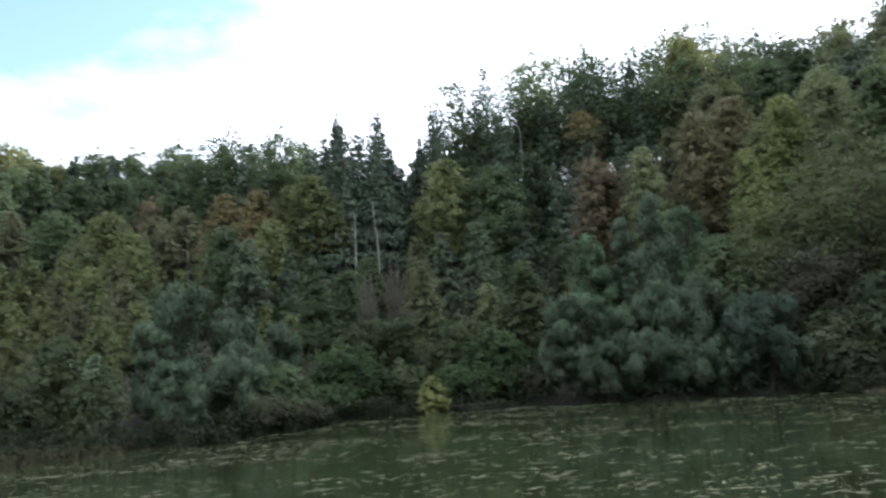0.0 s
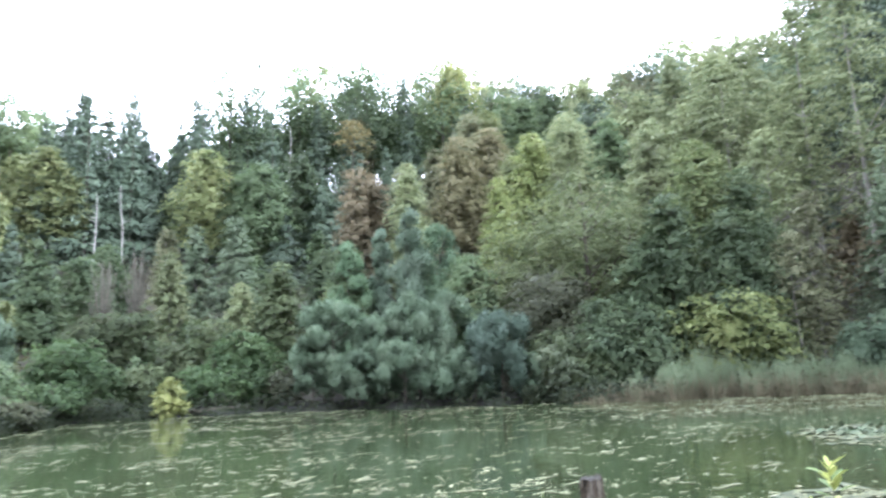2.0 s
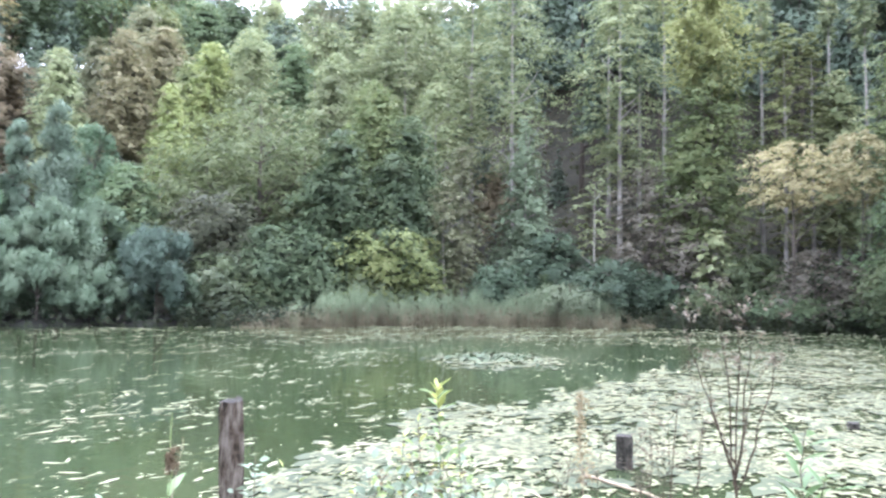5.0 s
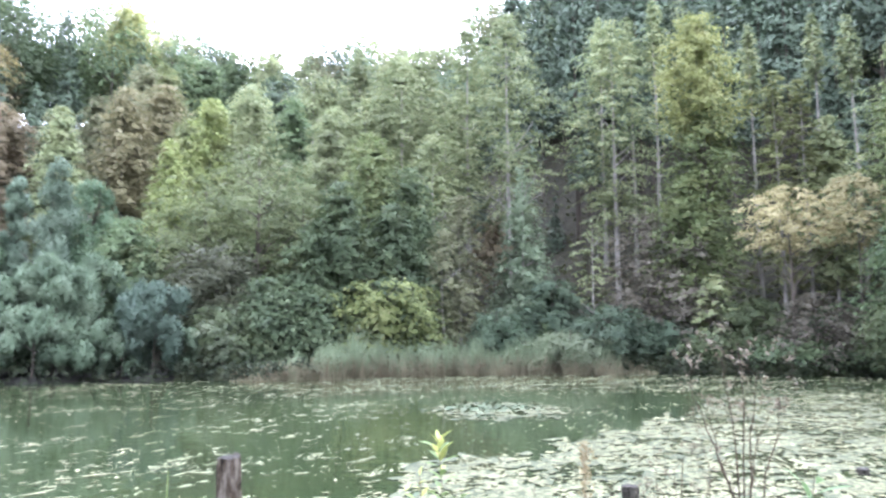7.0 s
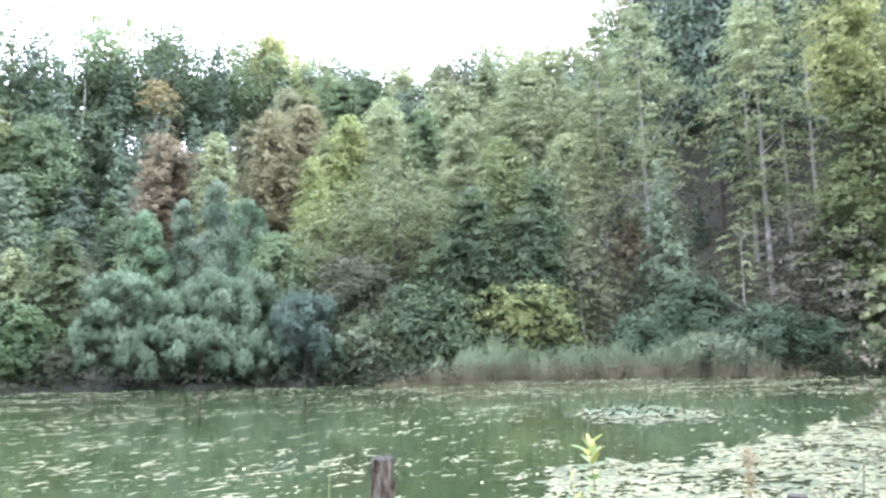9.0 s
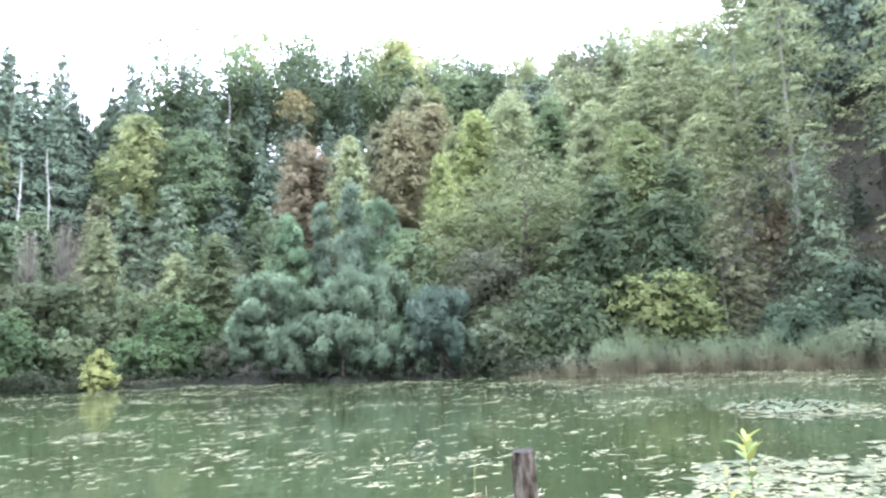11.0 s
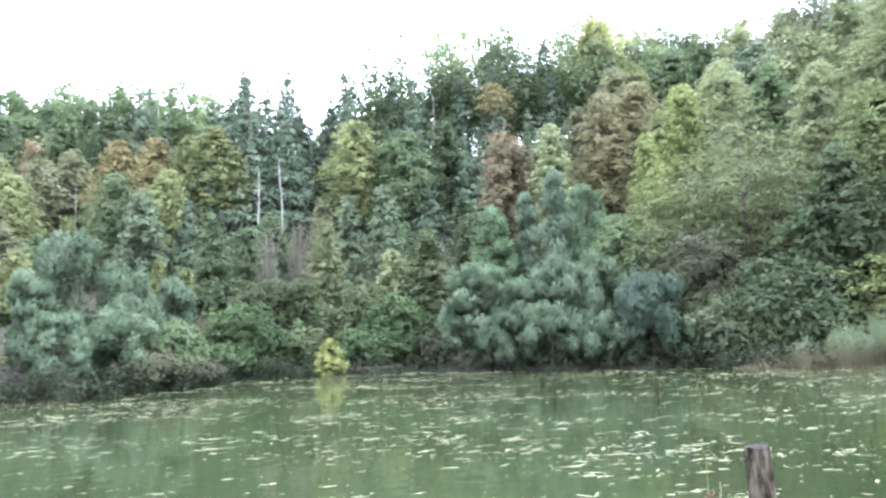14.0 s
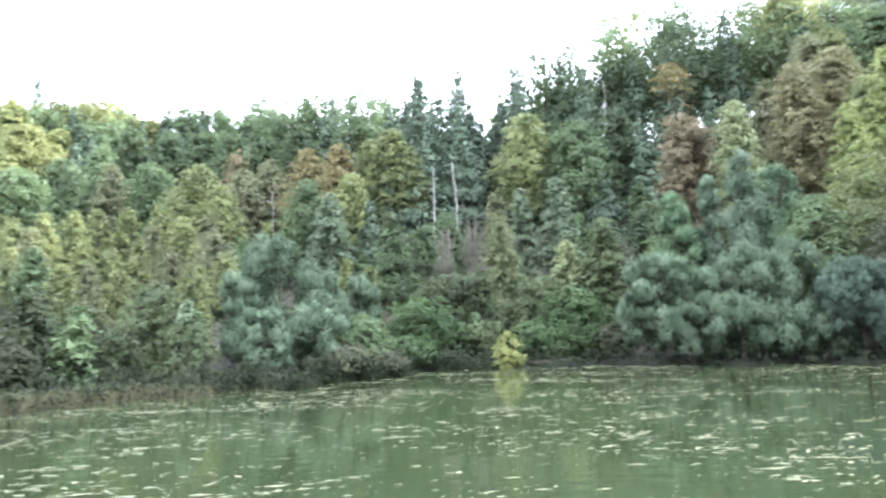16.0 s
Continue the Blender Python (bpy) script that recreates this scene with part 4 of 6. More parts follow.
def dead_trunk(az, s, top, radius, seed):
    """A bare dead trunk with a few broken stubs."""
    rng = np.random.default_rng(seed)
    x, y, _ = polar(az, float(table(SHORE, az)) + s)
    z = float(ground_z(x, y))
    h = top - z
    path = np.column_stack([np.cumsum(rng.normal(0, 0.05, 10)), np.cumsum(rng.normal(0, 0.05, 10)), np.linspace(-0.2, h, 10)])
    root = tagged(new("dead_tree"), "bare pale dead trunk standing among the trees", "tree", kind="object")
    root.location = (x, y, z)
    part("trunk", mesh_from("trunk", *tube(path, radius * np.linspace(1.2, 0.5, 10), 8), True), M["dead_bark"], root)
    for k in range(5):
        st = along(path, rng.uniform(0.4, 0.95))
        a = rng.uniform(0, 6.28)
        end = st + np.array((math.cos(a), math.sin(a), 0.3)) * rng.uniform(0.3, 0.9)
        part("stub", mesh_from("stub", *tube(np.array([st, (st + end) / 2, end]), [0.035, 0.025, 0.012], 5), True), M["dead_bark"], root)


def along(path, f):
    s = np.linspace(0, 1, len(path))
    return np.array([np.interp(f, s, path[:, c]) for c in range(3)])


M["dead_bark"] = grain_material("dead_bark", [(0.3, (0.20, 0.19, 0.17)), (0.65, (0.42, 0.40, 0.37))], 2.0, (1, 1, 0.4))
for az, s, top, radius, seed in ((7.34, 34, 20.8, 0.07, 901), (5.55, 34, 21.9, 0.075, 902), (20.3, 36, 16.4, 0.035, 903), (-6.96, 47, 33.7, 0.055, 905)):
    dead_trunk(az, s, top, radius, seed)


def fallen_log():
    pts = [polar(az, float(table(SHORE, az)) + off, z) for az, off, z in ((1.0, 0.9, 0.16), (-0.6, 0.5, 0.20), (-2.2, 0.6, 0.22), (-3.8, 0.9, 0.30))]
    ob = part("fallen_log", mesh_from("fallen_log", *tube(np.array(pts), [0.13, 0.15, 0.14, 0.10], 9), True), M["bark"])
    tagged(ob, "dark fallen log lying along the far waterline", "log", kind="object")


fallen_log()


# ------------------------------------------------------------------ woods that fill the slope
def fill_woods():
    rng = np.random.default_rng(77)
    made = {}
    specs = [("green", 8, 4.6), ("green", 8, 4.0), ("deep", 8, 4.8), ("olive", 8, 4.2), ("tan", 8, 3.6), ("spruce", 12, 4.6), ("spruce", 12, 4.0), ("rust", 8, 4.0), ("far", 8, 4.6),
             ("tall", 8, 3.6), ("ash", 8, 3.2), ("cone", 8, 3.4), ("teal", 8, 4.4)]
    for k, (kind, h, w) in enumerate(specs):
        name, style, mat, bark, opts, label, category = KINDS[kind]
        opts = {a: b for a, b in opts.items() if a not in ("leaf", "cover")}
        r2 = np.random.default_rng(500 + k)
        root = tagged(new(name), label, category, "trees filling the wooded slope", "object")
        crown = spruce_crown(r2, h, w, leaf=0.40, limit=850) if style == "spruce" else broad_crown(r2, h, w, leaf=0.44, limit=700, **{**opts, "low": 0.04})
        part("trunk", trunk_mesh(r2, h * 0.9, 0.1, w * 0.4, 0 if style == "spruce" else 3, sides=5), M[bark], root)
        part("crown", crown, M[mat], root)
        made.setdefault(kind, []).append(root)
    used = set()

    def put(kind, x, y, scale):
        root = made[kind][rng.integers(len(made[kind]))]
        m = Matrix.LocRotScale((x, y, float(ground_z(x, y)) - 0.1), Euler((0, 0, rng.uniform(0, 6.28))), (scale * rng.uniform(0.85, 1.15), scale * rng.uniform(0.85, 1.15), scale))
        if root.name not in used:
            used.add(root.name)
            root.matrix_basis = m
        else:
            copy_thing(root, m)

    for s in np.arange(4.5, 132, 4.8):
        base = 40 + s
        step = math.degrees((4.9 + s * 0.022) / base)
        for az in np.arange(-92, 58, step):
            a = az + rng.uniform(-0.45, 0.45) * step
            ridge = float(table(RIDGE, a))
            ss = s + rng.uniform(-1.8, 1.8)
            if ss > (ridge - 2 if a > -47 else ridge + 3) or (4.0 < a < 9.0 and 28 < ss < 41):
                continue
            x, y, _ = polar(a, float(table(SHORE, a)) + ss)
            mix = rng.uniform()
            if a > 11:
                kinds, odds = ("olive", "green", "tan", "far", "ash", "deep", "cone"), (0.34, 0.16, 0.10, 0.14, 0.08, 0.14, 0.04)
            elif a > -22 and ss > 24:
                kinds, odds = ("spruce", "deep", "green", "cone"), (0.74, 0.12, 0.07, 0.07)
            elif a > -22:
                kinds, odds = ("green", "deep", "ash", "cone", "olive", "tan", "teal"), (0.30, 0.34, 0.08, 0.10, 0.10, 0.04, 0.04)
            elif a > -46:
                kinds, odds = ("green", "deep", "olive", "tall", "spruce", "teal"), (0.22, 0.30, 0.10, 0.10, 0.22, 0.06)
            elif ss > 14:
                kinds, odds = ("spruce", "deep", "green"), (0.84, 0.12, 0.04)
            else:
                kinds, odds = ("tall", "deep", "green", "rust"), (0.10, 0.58, 0.26, 0.06)
            kind = kinds[int(np.searchsorted(np.cumsum(odds), mix * 0.999))]
            if a < -50 and 7 < ss < 52 and rng.uniform() < 0.93:
                continue
            tall = np.interp(ss / ridge, [0, 0.15, 0.4, 1.0], [3.2, 4.4, 7.0, 11.5]) * (1.4 if a < -47 else 1.0)
            put(kind, x, y, tall * rng.uniform(0.8, 1.2) * (1.25 / 12 if kind == "spruce" else 1.0 / 8))


fill_woods()


def spruce_stand():
    """Close tall spruces above the shore, bare-stemmed below, with dark litter between them."""
    rng = np.random.default_rng(97)
    made = []
    for k in range(3):
        r2 = np.random.default_rng(970 + k)
        root = tagged(new("spruce_tree"), "tall spruce with a long bare stem in a dark stand", "tree", "spruces of the dark stand", "object")
        part("trunk", trunk_mesh(r2, 23.0, 0.19, 1.6, 9, 0.012, 0.12, 6), M["bark"], root)
        part("crown", spruce_crown(r2, 24.0, 5.6, low=0.42, leaf=0.31, limit=3000), M["spruce"], root)
        made.append(root)
    count = 0
    for s in np.arange(19.0, 56.0, 5.0):
        az = -84.0 + rng.uniform(0, 3)
        while az < -50.5 - 0.10 * s + 3:
            d = float(table(SHORE, az)) + s + rng.uniform(-1.6, 1.6)
            x, y, _ = polar(az + rng.uniform(-0.7, 0.7), d)
            scale = rng.uniform(0.82, 1.12)
            m = Matrix.LocRotScale((x, y, float(ground_z(x, y)) - 0.1), Euler((0, 0, rng.uniform(0, 6.28))), (scale, scale, scale))
            if count < 3:
                made[count].matrix_basis = m
            else:
                copy_thing(made[count % 3], m)
            count += 1
            az += math.degrees(rng.uniform(4.4, 7.4) / d)


spruce_stand()


CREST = [(-85, 0.52), (-55, 0.52), (-49.4, 0.47), (-45.4, 0.42), (-42.8, 0.43), (-41, 0.41), (-38.8, 0.43), (-34.8, 0.42), (-30, 0.38), (-27.8, 0.39), (-24.3, 0.43), (-20.9, 0.455),
         (-15.8, 0.442), (-8.8, 0.445), (-6.2, 0.425), (-0.6, 0.436), (1.2, 0.37), (2.0, 0.285), (3.2, 0.29), (3.9, 0.35), (5.2, 0.405), (6.6, 0.415), (8.0, 0.40), (10.7, 0.37), (14.5, 0.353), (17.5, 0.345), (20.9, 0.325), (24.6, 0.317),
         (29.4, 0.30), (33.5, 0.319), (38.4, 0.316), (44, 0.30), (60, 0.28)]


def crest_woods():
    """Trees along the skyline: two thin rows with sky between them, and denser ones below."""
    rng = np.random.default_rng(88)
    for row, (back, share) in enumerate(((1, 1.09), (6, 1.04), (11, 0.98), (17, 0.90))):
        az = -84.0 + row * 0.7
        while az < 54:
            s = float(table(RIDGE, az)) + 2 - back + rng.uniform(-2.5, 2.5)
            d = float(table(SHORE, az)) + s
            x, y, _ = polar(az, d)
            z = float(ground_z(x, y)) - 0.1
            top = EYE + d * float(table(CREST, az)) * share * (0.965 if 1.0 < az < 10.5 else 1.0) * rng.uniform(0.96, 1.03)
            mix = rng.uniform()
            if az > 12:
                kind = ("sunny" if az > 27 else "far") if mix < 0.4 else "far" if mix < 0.65 else "deep" if mix < 0.75 else "spruce"
            else:
                # the olive leaf colour here stands in for sunlit tops along the ridge
                kind = "spruce" if mix < 0.08 else "pine" if mix < 0.45 else "deep" if mix < 0.68 else "far" if mix < 0.88 else "olive"
            if az < -21:
                kind = "spruce" if mix < 0.12 else "pine" if mix < 0.3 else "light" if mix < 0.66 else "tan" if mix < 0.8 else "far"
            if 1.0 < az < 10.5 or (row > 1 and az > -30 and mix < (0.8 if row > 2 else 0.45)):
                kind = "spruce"
            height = min(max(top - z, 6.0), 24.0)
            width = height * ((0.62 if 1.0 < az < 10.5 else 0.44) if kind == "spruce" else 0.46) * rng.uniform(0.85, 1.25)
            root = make_tree(kind, 3000 + row * 200 + int((az + 90) * 1.3), height, width, d * 0.95, 6000 if 1.0 < az < 10.5 else 5000, **({} if kind == "spruce" else dict(shape="dome", top=0.55, low=0.06, flat=0.75, clumps=38, lump=1.4, cover=1.9, core=0.22, stray=0.0)))
            root["group"] = "trees along the ridge"
            root.location = (x, y, z)
            az += math.degrees(width * rng.uniform(0.6, 0.85) / d) + 0.25
    # coarser trees behind them, over the brow of the hill
    for row, (back, share) in enumerate(((-6, 0.88),)):
        az = -60.0 + row * 1.9
        while az < 50:
            if 1.0 < az < 10.0:
                az = 10.0
            d = float(table(SHORE, az)) + float(table(RIDGE, az)) + 2 - back
            x, y, _ = polar(az, d)
            z = float(ground_z(x, y)) - 0.1
            height = min(max(EYE + d * float(table(CREST, az)) * share * rng.uniform(0.95, 1.03) - z, 6.0), 27.0)
            width = height * rng.uniform(0.55, 0.7)
            root = make_tree("far" if rng.uniform() < 0.6 else "deep", 4000 + row * 200 + int(az + 90), height, width, d * 1.75, 1700, shape="dome", top=0.5, low=0.05, clumps=75, lump=0.8)
            root["group"] = "trees along the ridge"
            root.location = (x, y, z)
            az += math.degrees(width * rng.uniform(0.62, 0.8) / d)


crest_woods()


# ------------------------------------------------------------------ growth on the ground, reeds, floating leaves
def blades(rng, base, height, width, bend=0.25):
    """Narrow bent blades, two triangles tall."""
    n = len(base)
    a = rng.uniform(0, 2 * np.pi, n)
    side = np.column_stack([np.cos(a), np.sin(a), np.zeros(n)]) * width[:, None] / 2
    b = rng.uniform(0, 2 * np.pi, n)
    lean = np.column_stack([np.cos(b), np.sin(b), np.zeros(n)]) * (height * bend * rng.uniform(0, 1, n))[:, None]
    up = np.column_stack([np.zeros(n), np.zeros(n), height])
    m = base + up * 0.55 + lean * 0.3
    t = base + up + lean
    verts = np.stack([base - side, base + side, m + side * 0.9, m - side * 0.9, t], 1).reshape(-1, 3)
    k = np.arange(n)[:, None] * 5
    faces = np.concatenate([k + [0, 1, 2], k + [0, 2, 3], k + [3, 2, 4]])
    return verts, faces


def reed_material(name, base, tip, height):
    mat, nodes, links, p = material(name, 0.7, 0.2)
    geo, sep = nodes.new("ShaderNodeNewGeometry"), nodes.new("ShaderNodeSeparateXYZ")
    links.new(geo.outputs["Position"], sep.inputs["Vector"])
    mr = nodes.new("ShaderNodeMapRange")
    mr.inputs["From Min"].default_value, mr.inputs["From Max"].default_value = 0.2, height
    links.new(sep.outputs["Z"], mr.inputs["Value"])
    add = nodes.new("ShaderNodeMath")
    add.operation = "MULTIPLY_ADD"
    add.inputs[1].default_value = 0.7
    links.new(geo.outputs["Random Per Island"], add.inputs[0])
    sub = nodes.new("ShaderNodeMath")
    sub.operation = "ADD"
    sub.inputs[1].default_value = -0.35
    links.new(mr.outputs["Result"], sub.inputs[0])
    links.new(sub.outputs[0], add.inputs[2])
    r = ramp(nodes, [(0.1, base), (0.55, tip), (1.0, tuple(c * 1.35 for c in tip))])
    links.new(add.outputs[0], r.inputs["Fac"])
    links.new(r.outputs["Color"], p.inputs["Base Color"])
    tr, mix = nodes.new("ShaderNodeBsdfTranslucent"), nodes.new("ShaderNodeMixShader")
    mix.inputs["Fac"].default_value = 0.3
    links.new(r.outputs["Color"], tr.inputs["Color"])
    links.new(p.outputs["BSDF"], mix.inputs[1])
    links.new(tr.outputs["BSDF"], mix.inputs[2])
    links.new(mix.outputs["Shader"], nodes["Material Output"].inputs["Surface"])
    return mat


def shore_points(rng, n, az0, az1, s0, s1):
    az = rng.uniform(az0, az1, n)
    wob = 0.7 * np.sin(az * 0.9) + 0.5 * np.sin(az * 2.3 + 1)
    d = table(SHORE, az) + wob + rng.uniform(s0, s1, n)
    a = np.radians(az)
    x, y = -d * np.sin(a), d * np.cos(a)
    return np.column_stack([x, y, np.maximum(ground_z(x, y), -0.25)]), az


def build_reeds():
    rng = np.random.default_rng(31)
    base, az = shore_points(rng, 12000, -62, -29, -1.2, 1.5)
    tall = 1.45 + 0.25 * np.sin(az * 0.8 + 1) + 0.15 * np.sin(az * 2.9) + rng.normal(0, 0.28, len(az))
    tall *= 0.2 + 0.8 * smooth((az + 62) / 5) * smooth((-29 - az) / 9)
    clump = 0.8 + 0.25 * np.sin(base[:, 0] * 3.1 + 2 * np.sin(base[:, 1] * 1.7)) + 0.15 * np.sin(base[:, 0] * 7.3)
    tall = np.maximum(tall * clump * rng.uniform(0.75, 1.25, len(az)), 0.15)
    bent = base[::2] + np.column_stack([np.zeros(6000), np.zeros(6000), tall[::2] * rng.uniform(0.35, 1.0, 6000)]) + rng.normal(0, 0.08, (6000, 3))
    me = mesh_from("reeds", *join([blades(rng, base, tall, rng.uniform(0.02, 0.055, len(az)), 0.5), leaves(rng, bent, np.tile((0, -0.5, 0.4), (6000, 1)), 0.38, 0.045, 0.8, 0.3)]))
    tagged(part("reeds", me, reed_material("reed", (0.148, 0.126, 0.080), (0.114, 0.143, 0.082), 1.7)), "grey-green reed bed with straw-coloured stems at the shore", "reeds", kind="stuff")
    rng = np.random.default_rng(32)
    base, az = shore_points(rng, 6000, 17, 48, -0.9, 0.4)
    me = mesh_from("reeds", *blades(rng, base, rng.uniform(0.25, 0.75, 6000) * (0.25 + 0.75 * smooth((az - 17) / 14)), rng.uniform(0.02, 0.05, 6000), 0.5))
    tagged(part("reeds", me, reed_material("straw_reed", (0.155, 0.142, 0.085), (0.125, 0.142, 0.074), 1.0)), "straw-brown sedge along the pond's edge", "reeds", kind="stuff")
    rng = np.random.default_rng(33)
    base, az = shore_points(rng, 12000, -95, 60, -0.7, 1.3)
    base = base[(az < -25) | (az > 2)]
    n = len(base)
    me = mesh_from("grass", *blades(rng, base, rng.uniform(0.1, 0.42, n), rng.uniform(0.03, 0.08, n), 1.0))
    tagged(part("grass", me, reed_material("bank_grass", (0.024, 0.027, 0.015), (0.036, 0.047, 0.024), 0.8)), "rough grass along the far water's edge", "grass", kind="stuff")


def build_fringe():
    """Leafy growth hanging over the far water's edge."""
    rng = np.random.default_rng(34)
    base, az = shore_points(rng, 26000, -94, 58, -0.9, 0.8)
    thin = rng.uniform(size=26000)
    base = base[(np.abs(az + 47) > 12.5 * (thin < 0.75)) & ~((az > -25) & (az < -7) & (thin < 0.85)) & ~((az > -7) & (az < 2) & (thin < 0.6)) & ~((az > 24) & (thin < 0.5))]
    n = len(base)
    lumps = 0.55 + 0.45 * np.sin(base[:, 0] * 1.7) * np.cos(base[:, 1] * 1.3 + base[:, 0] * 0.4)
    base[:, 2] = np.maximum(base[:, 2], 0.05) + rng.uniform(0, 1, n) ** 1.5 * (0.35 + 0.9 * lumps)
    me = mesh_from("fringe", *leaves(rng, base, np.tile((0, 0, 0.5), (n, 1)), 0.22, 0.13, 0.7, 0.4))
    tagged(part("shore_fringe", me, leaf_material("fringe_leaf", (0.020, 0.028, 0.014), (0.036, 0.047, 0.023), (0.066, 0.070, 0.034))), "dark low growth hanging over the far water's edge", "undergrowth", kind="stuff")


build_fringe()


def build_undergrowth():
    rng = np.random.default_rng(41)
    n = 26000
    az, s = rng.uniform(-92, 58, n), rng.uniform(0.2, 1, n) ** 1.3 * 62
    d = table(SHORE, az) + s
    a = np.radians(az)
    x, y = -d * np.sin(a), d * np.cos(a)
    patch = np.sin(x * 0.9 + 2 * np.sin(y * 0.5)) * np.cos(y * 0.8)
    z = ground_z(x, y) + rng.uniform(0.05, 0.5, n) * (1.1 + patch)
    me = mesh_from("undergrowth", *leaves(rng, np.column_stack([x, y, z]), np.tile((0, 0, 1.0), (n, 1)), 0.42, 0.3, 0.6))
    tagged(part("undergrowth", me, leaf_material("undergrowth_leaf", (0.030, 0.036, 0.014), (0.055, 0.060, 0.024), (0.095, 0.080, 0.040))), "low brambles and ferns on the forest floor", "undergrowth", kind="stuff")


build_reeds()
build_undergrowth()


def flat_leaves(rng, x, y, size, stretch, z=0.006, ragged=0.5):
    n = len(x)
    ang = np.linspace(0, 2 * np.pi, 6, endpoint=False)[None] + rng.uniform(0, 1, (n, 1))
    r = size[:, None] * rng.uniform(0.92 - ragged, 0.9 + ragged, (n, 6))
    turn = rng.normal(0.15, 0.45, n)[:, None]
    u, v = r * np.cos(ang) * stretch[:, None], r * np.sin(ang)
    px, py = x[:, None] + u * np.cos(turn) - v * np.sin(turn), y[:, None] + u * np.sin(turn) + v * np.cos(turn)
    pz = np.full_like(px, z) + rng.uniform(0, 0.006, (n, 1)) + rng.uniform(0, 0.004, (n, 6))
    return np.stack([px, py, pz], -1).reshape(-1, 3), np.arange(6 * n).reshape(-1, 6)


def wet(x, y):
    return ground_z(x, y) < -0.03


def build_floating():
    rng = np.random.default_rng(51)
    # loose flecks in wind rows over the open water
    n = 19000
    az, d = rng.uniform(-90, 55, n), rng.uniform(4.5 ** 1.15, 43 ** 1.15, n) ** (1 / 1.15)
    a = np.radians(az)
    x, y = -d * np.sin(a), d * np.cos(a)
    row = np.sin(y * 1.1 + 0.22 * x + 1.6 * np.sin(x * 0.23) + 0.8 * np.sin(y * 0.37 + x * 0.31)) + 0.8 * np.sin(x * 0.55 + 1.3 * np.sin(y * 0.45)) + 0.6 * np.sin(x * 1.9 + y * 0.8)
    keep = rng.uniform(0, 1, n) < 0.5 * np.clip(0.62 + 0.5 * row, 0.12, 2)
    x, y, d = x[keep], y[keep], d[keep]
    many = rng.integers(1, 4, len(x)) * (1 + 3 * (rng.uniform(size=len(x)) < 0.10))
    wide = np.repeat((0.03 + 0.035 * many) * (0.5 + 0.05 * d), many)
    x, y, d = np.repeat(x, many), np.repeat(y, many), np.repeat(d, many)
    along_, across_ = rng.normal(0, 1, len(x)) * wide, rng.normal(0, 0.18, len(x)) * wide
    x, y = x + along_ * 0.96 - across_ * 0.28, y + along_ * 0.28 + across_ * 0.96
    clear = (np.degrees(np.arctan2(-x, y)) < -43) & (d < 26) & (rng.uniform(size=len(x)) < 0.8)
    keep = (ground_z(x, y) < -0.75) & ~clear
    x, y, d = x[keep], y[keep], d[keep]
    size = (0.009 + 0.048 * rng.uniform(0, 1, len(x)) ** 2.2) * (0.55 + 0.026 * d)
    az, d = rng.uniform(-90, 55, 11000), rng.uniform(4 ** 1.4, 40 ** 1.4, 11000) ** (1 / 1.4)
    sx, sy = -d * np.sin(np.radians(az)), d * np.cos(np.radians(az))
    keep = (ground_z(sx, sy) < -0.6) & (rng.uniform(size=11000) < 0.45 + 0.3 * np.sin(sy * 1.1 + 0.2 * sx + np.sin(sx * 0.3)))
    x, y = np.concatenate([x, sx[keep]]), np.concatenate([y, sy[keep]])
    size = np.concatenate([size, rng.uniform(0.006, 0.018, int(keep.sum())) * (0.5 + 0.05 * d[keep])])
    loose = flat_leaves(rng, x, y, size * 0.72, rng.uniform(2.0, 5.6, len(x)), 0.006, 0.62)
    me = mesh_from("floating_leaves", *loose)
    tagged(part("floating_leaves", me, M["float"]), "cream and yellow fallen leaves drifting on the water", "leaves", kind="stuff")
    # the dense mat of floating leaves off the near bank
    n = 250000
    az, d = rng.uniform(-100, -22, n), np.sqrt(rng.uniform(3.3 ** 2, 38 ** 2, n))
    a = np.radians(az)
    x, y = -d * np.sin(a), d * np.cos(a)
    edge = np.interp(-az, [22, 25, 28, 31, 34, 36, 37.5, 41, 44, 47, 53.6, 56.7, 61, 64.8, 67, 72, 100], [4.5, 6.2, 6.6, 7.1, 7.8, 8.5, 9.0, 9.5, 11.2, 12, 12.5, 15.1, 17.1, 20.3, 28, 36, 38])
    edge = edge * (1 + 0.05 * np.sin(az * 1.7) + 0.04 * np.sin(az * 4.1) + rng.normal(0, 0.025, n))
    gap = np.sin(x * 1.35 + 1.4 * np.sin(y * 0.9)) * np.cos(y * 1.5 - 0.3 * x) + 0.5 * np.sin(x * 3.1 + y * 2.3)
    hole = 1 - 0.9 * np.exp(-(((x - 6.3) / 1.6) ** 2 + ((y - 3.0) / 1.0) ** 2))
    lily = np.exp(-(((az + 49.9) / 5.0) ** 2 + ((d - 20.0) / 2.0) ** 2) ** 2)
    streak = np.sin(y * 2.3 + 0.6 * x + 1.5 * np.sin(x * 0.5)) + np.sin(x * 0.9 - y * 0.7 + np.sin(y * 1.3))
    film = 0.13 * smooth((d - 25) / 5) * (az < -38) * np.clip(0.45 + 0.45 * streak, 0.06, 1.0)
    chance = np.maximum(np.where(d < edge, np.clip(0.74 + 0.42 * gap, 0.08, 1) * hole * (1.08 - 0.033 * d), film), lily * 0.5)
    keep = (rng.uniform(0, 1, n) < chance) & wet(x, y)
    x, y, d = x[keep], y[keep], d[keep]
    size = rng.uniform(0.014, 0.062, len(x)) * np.interp(d, [4, 12, 40], [0.9, 0.85, 1.15])
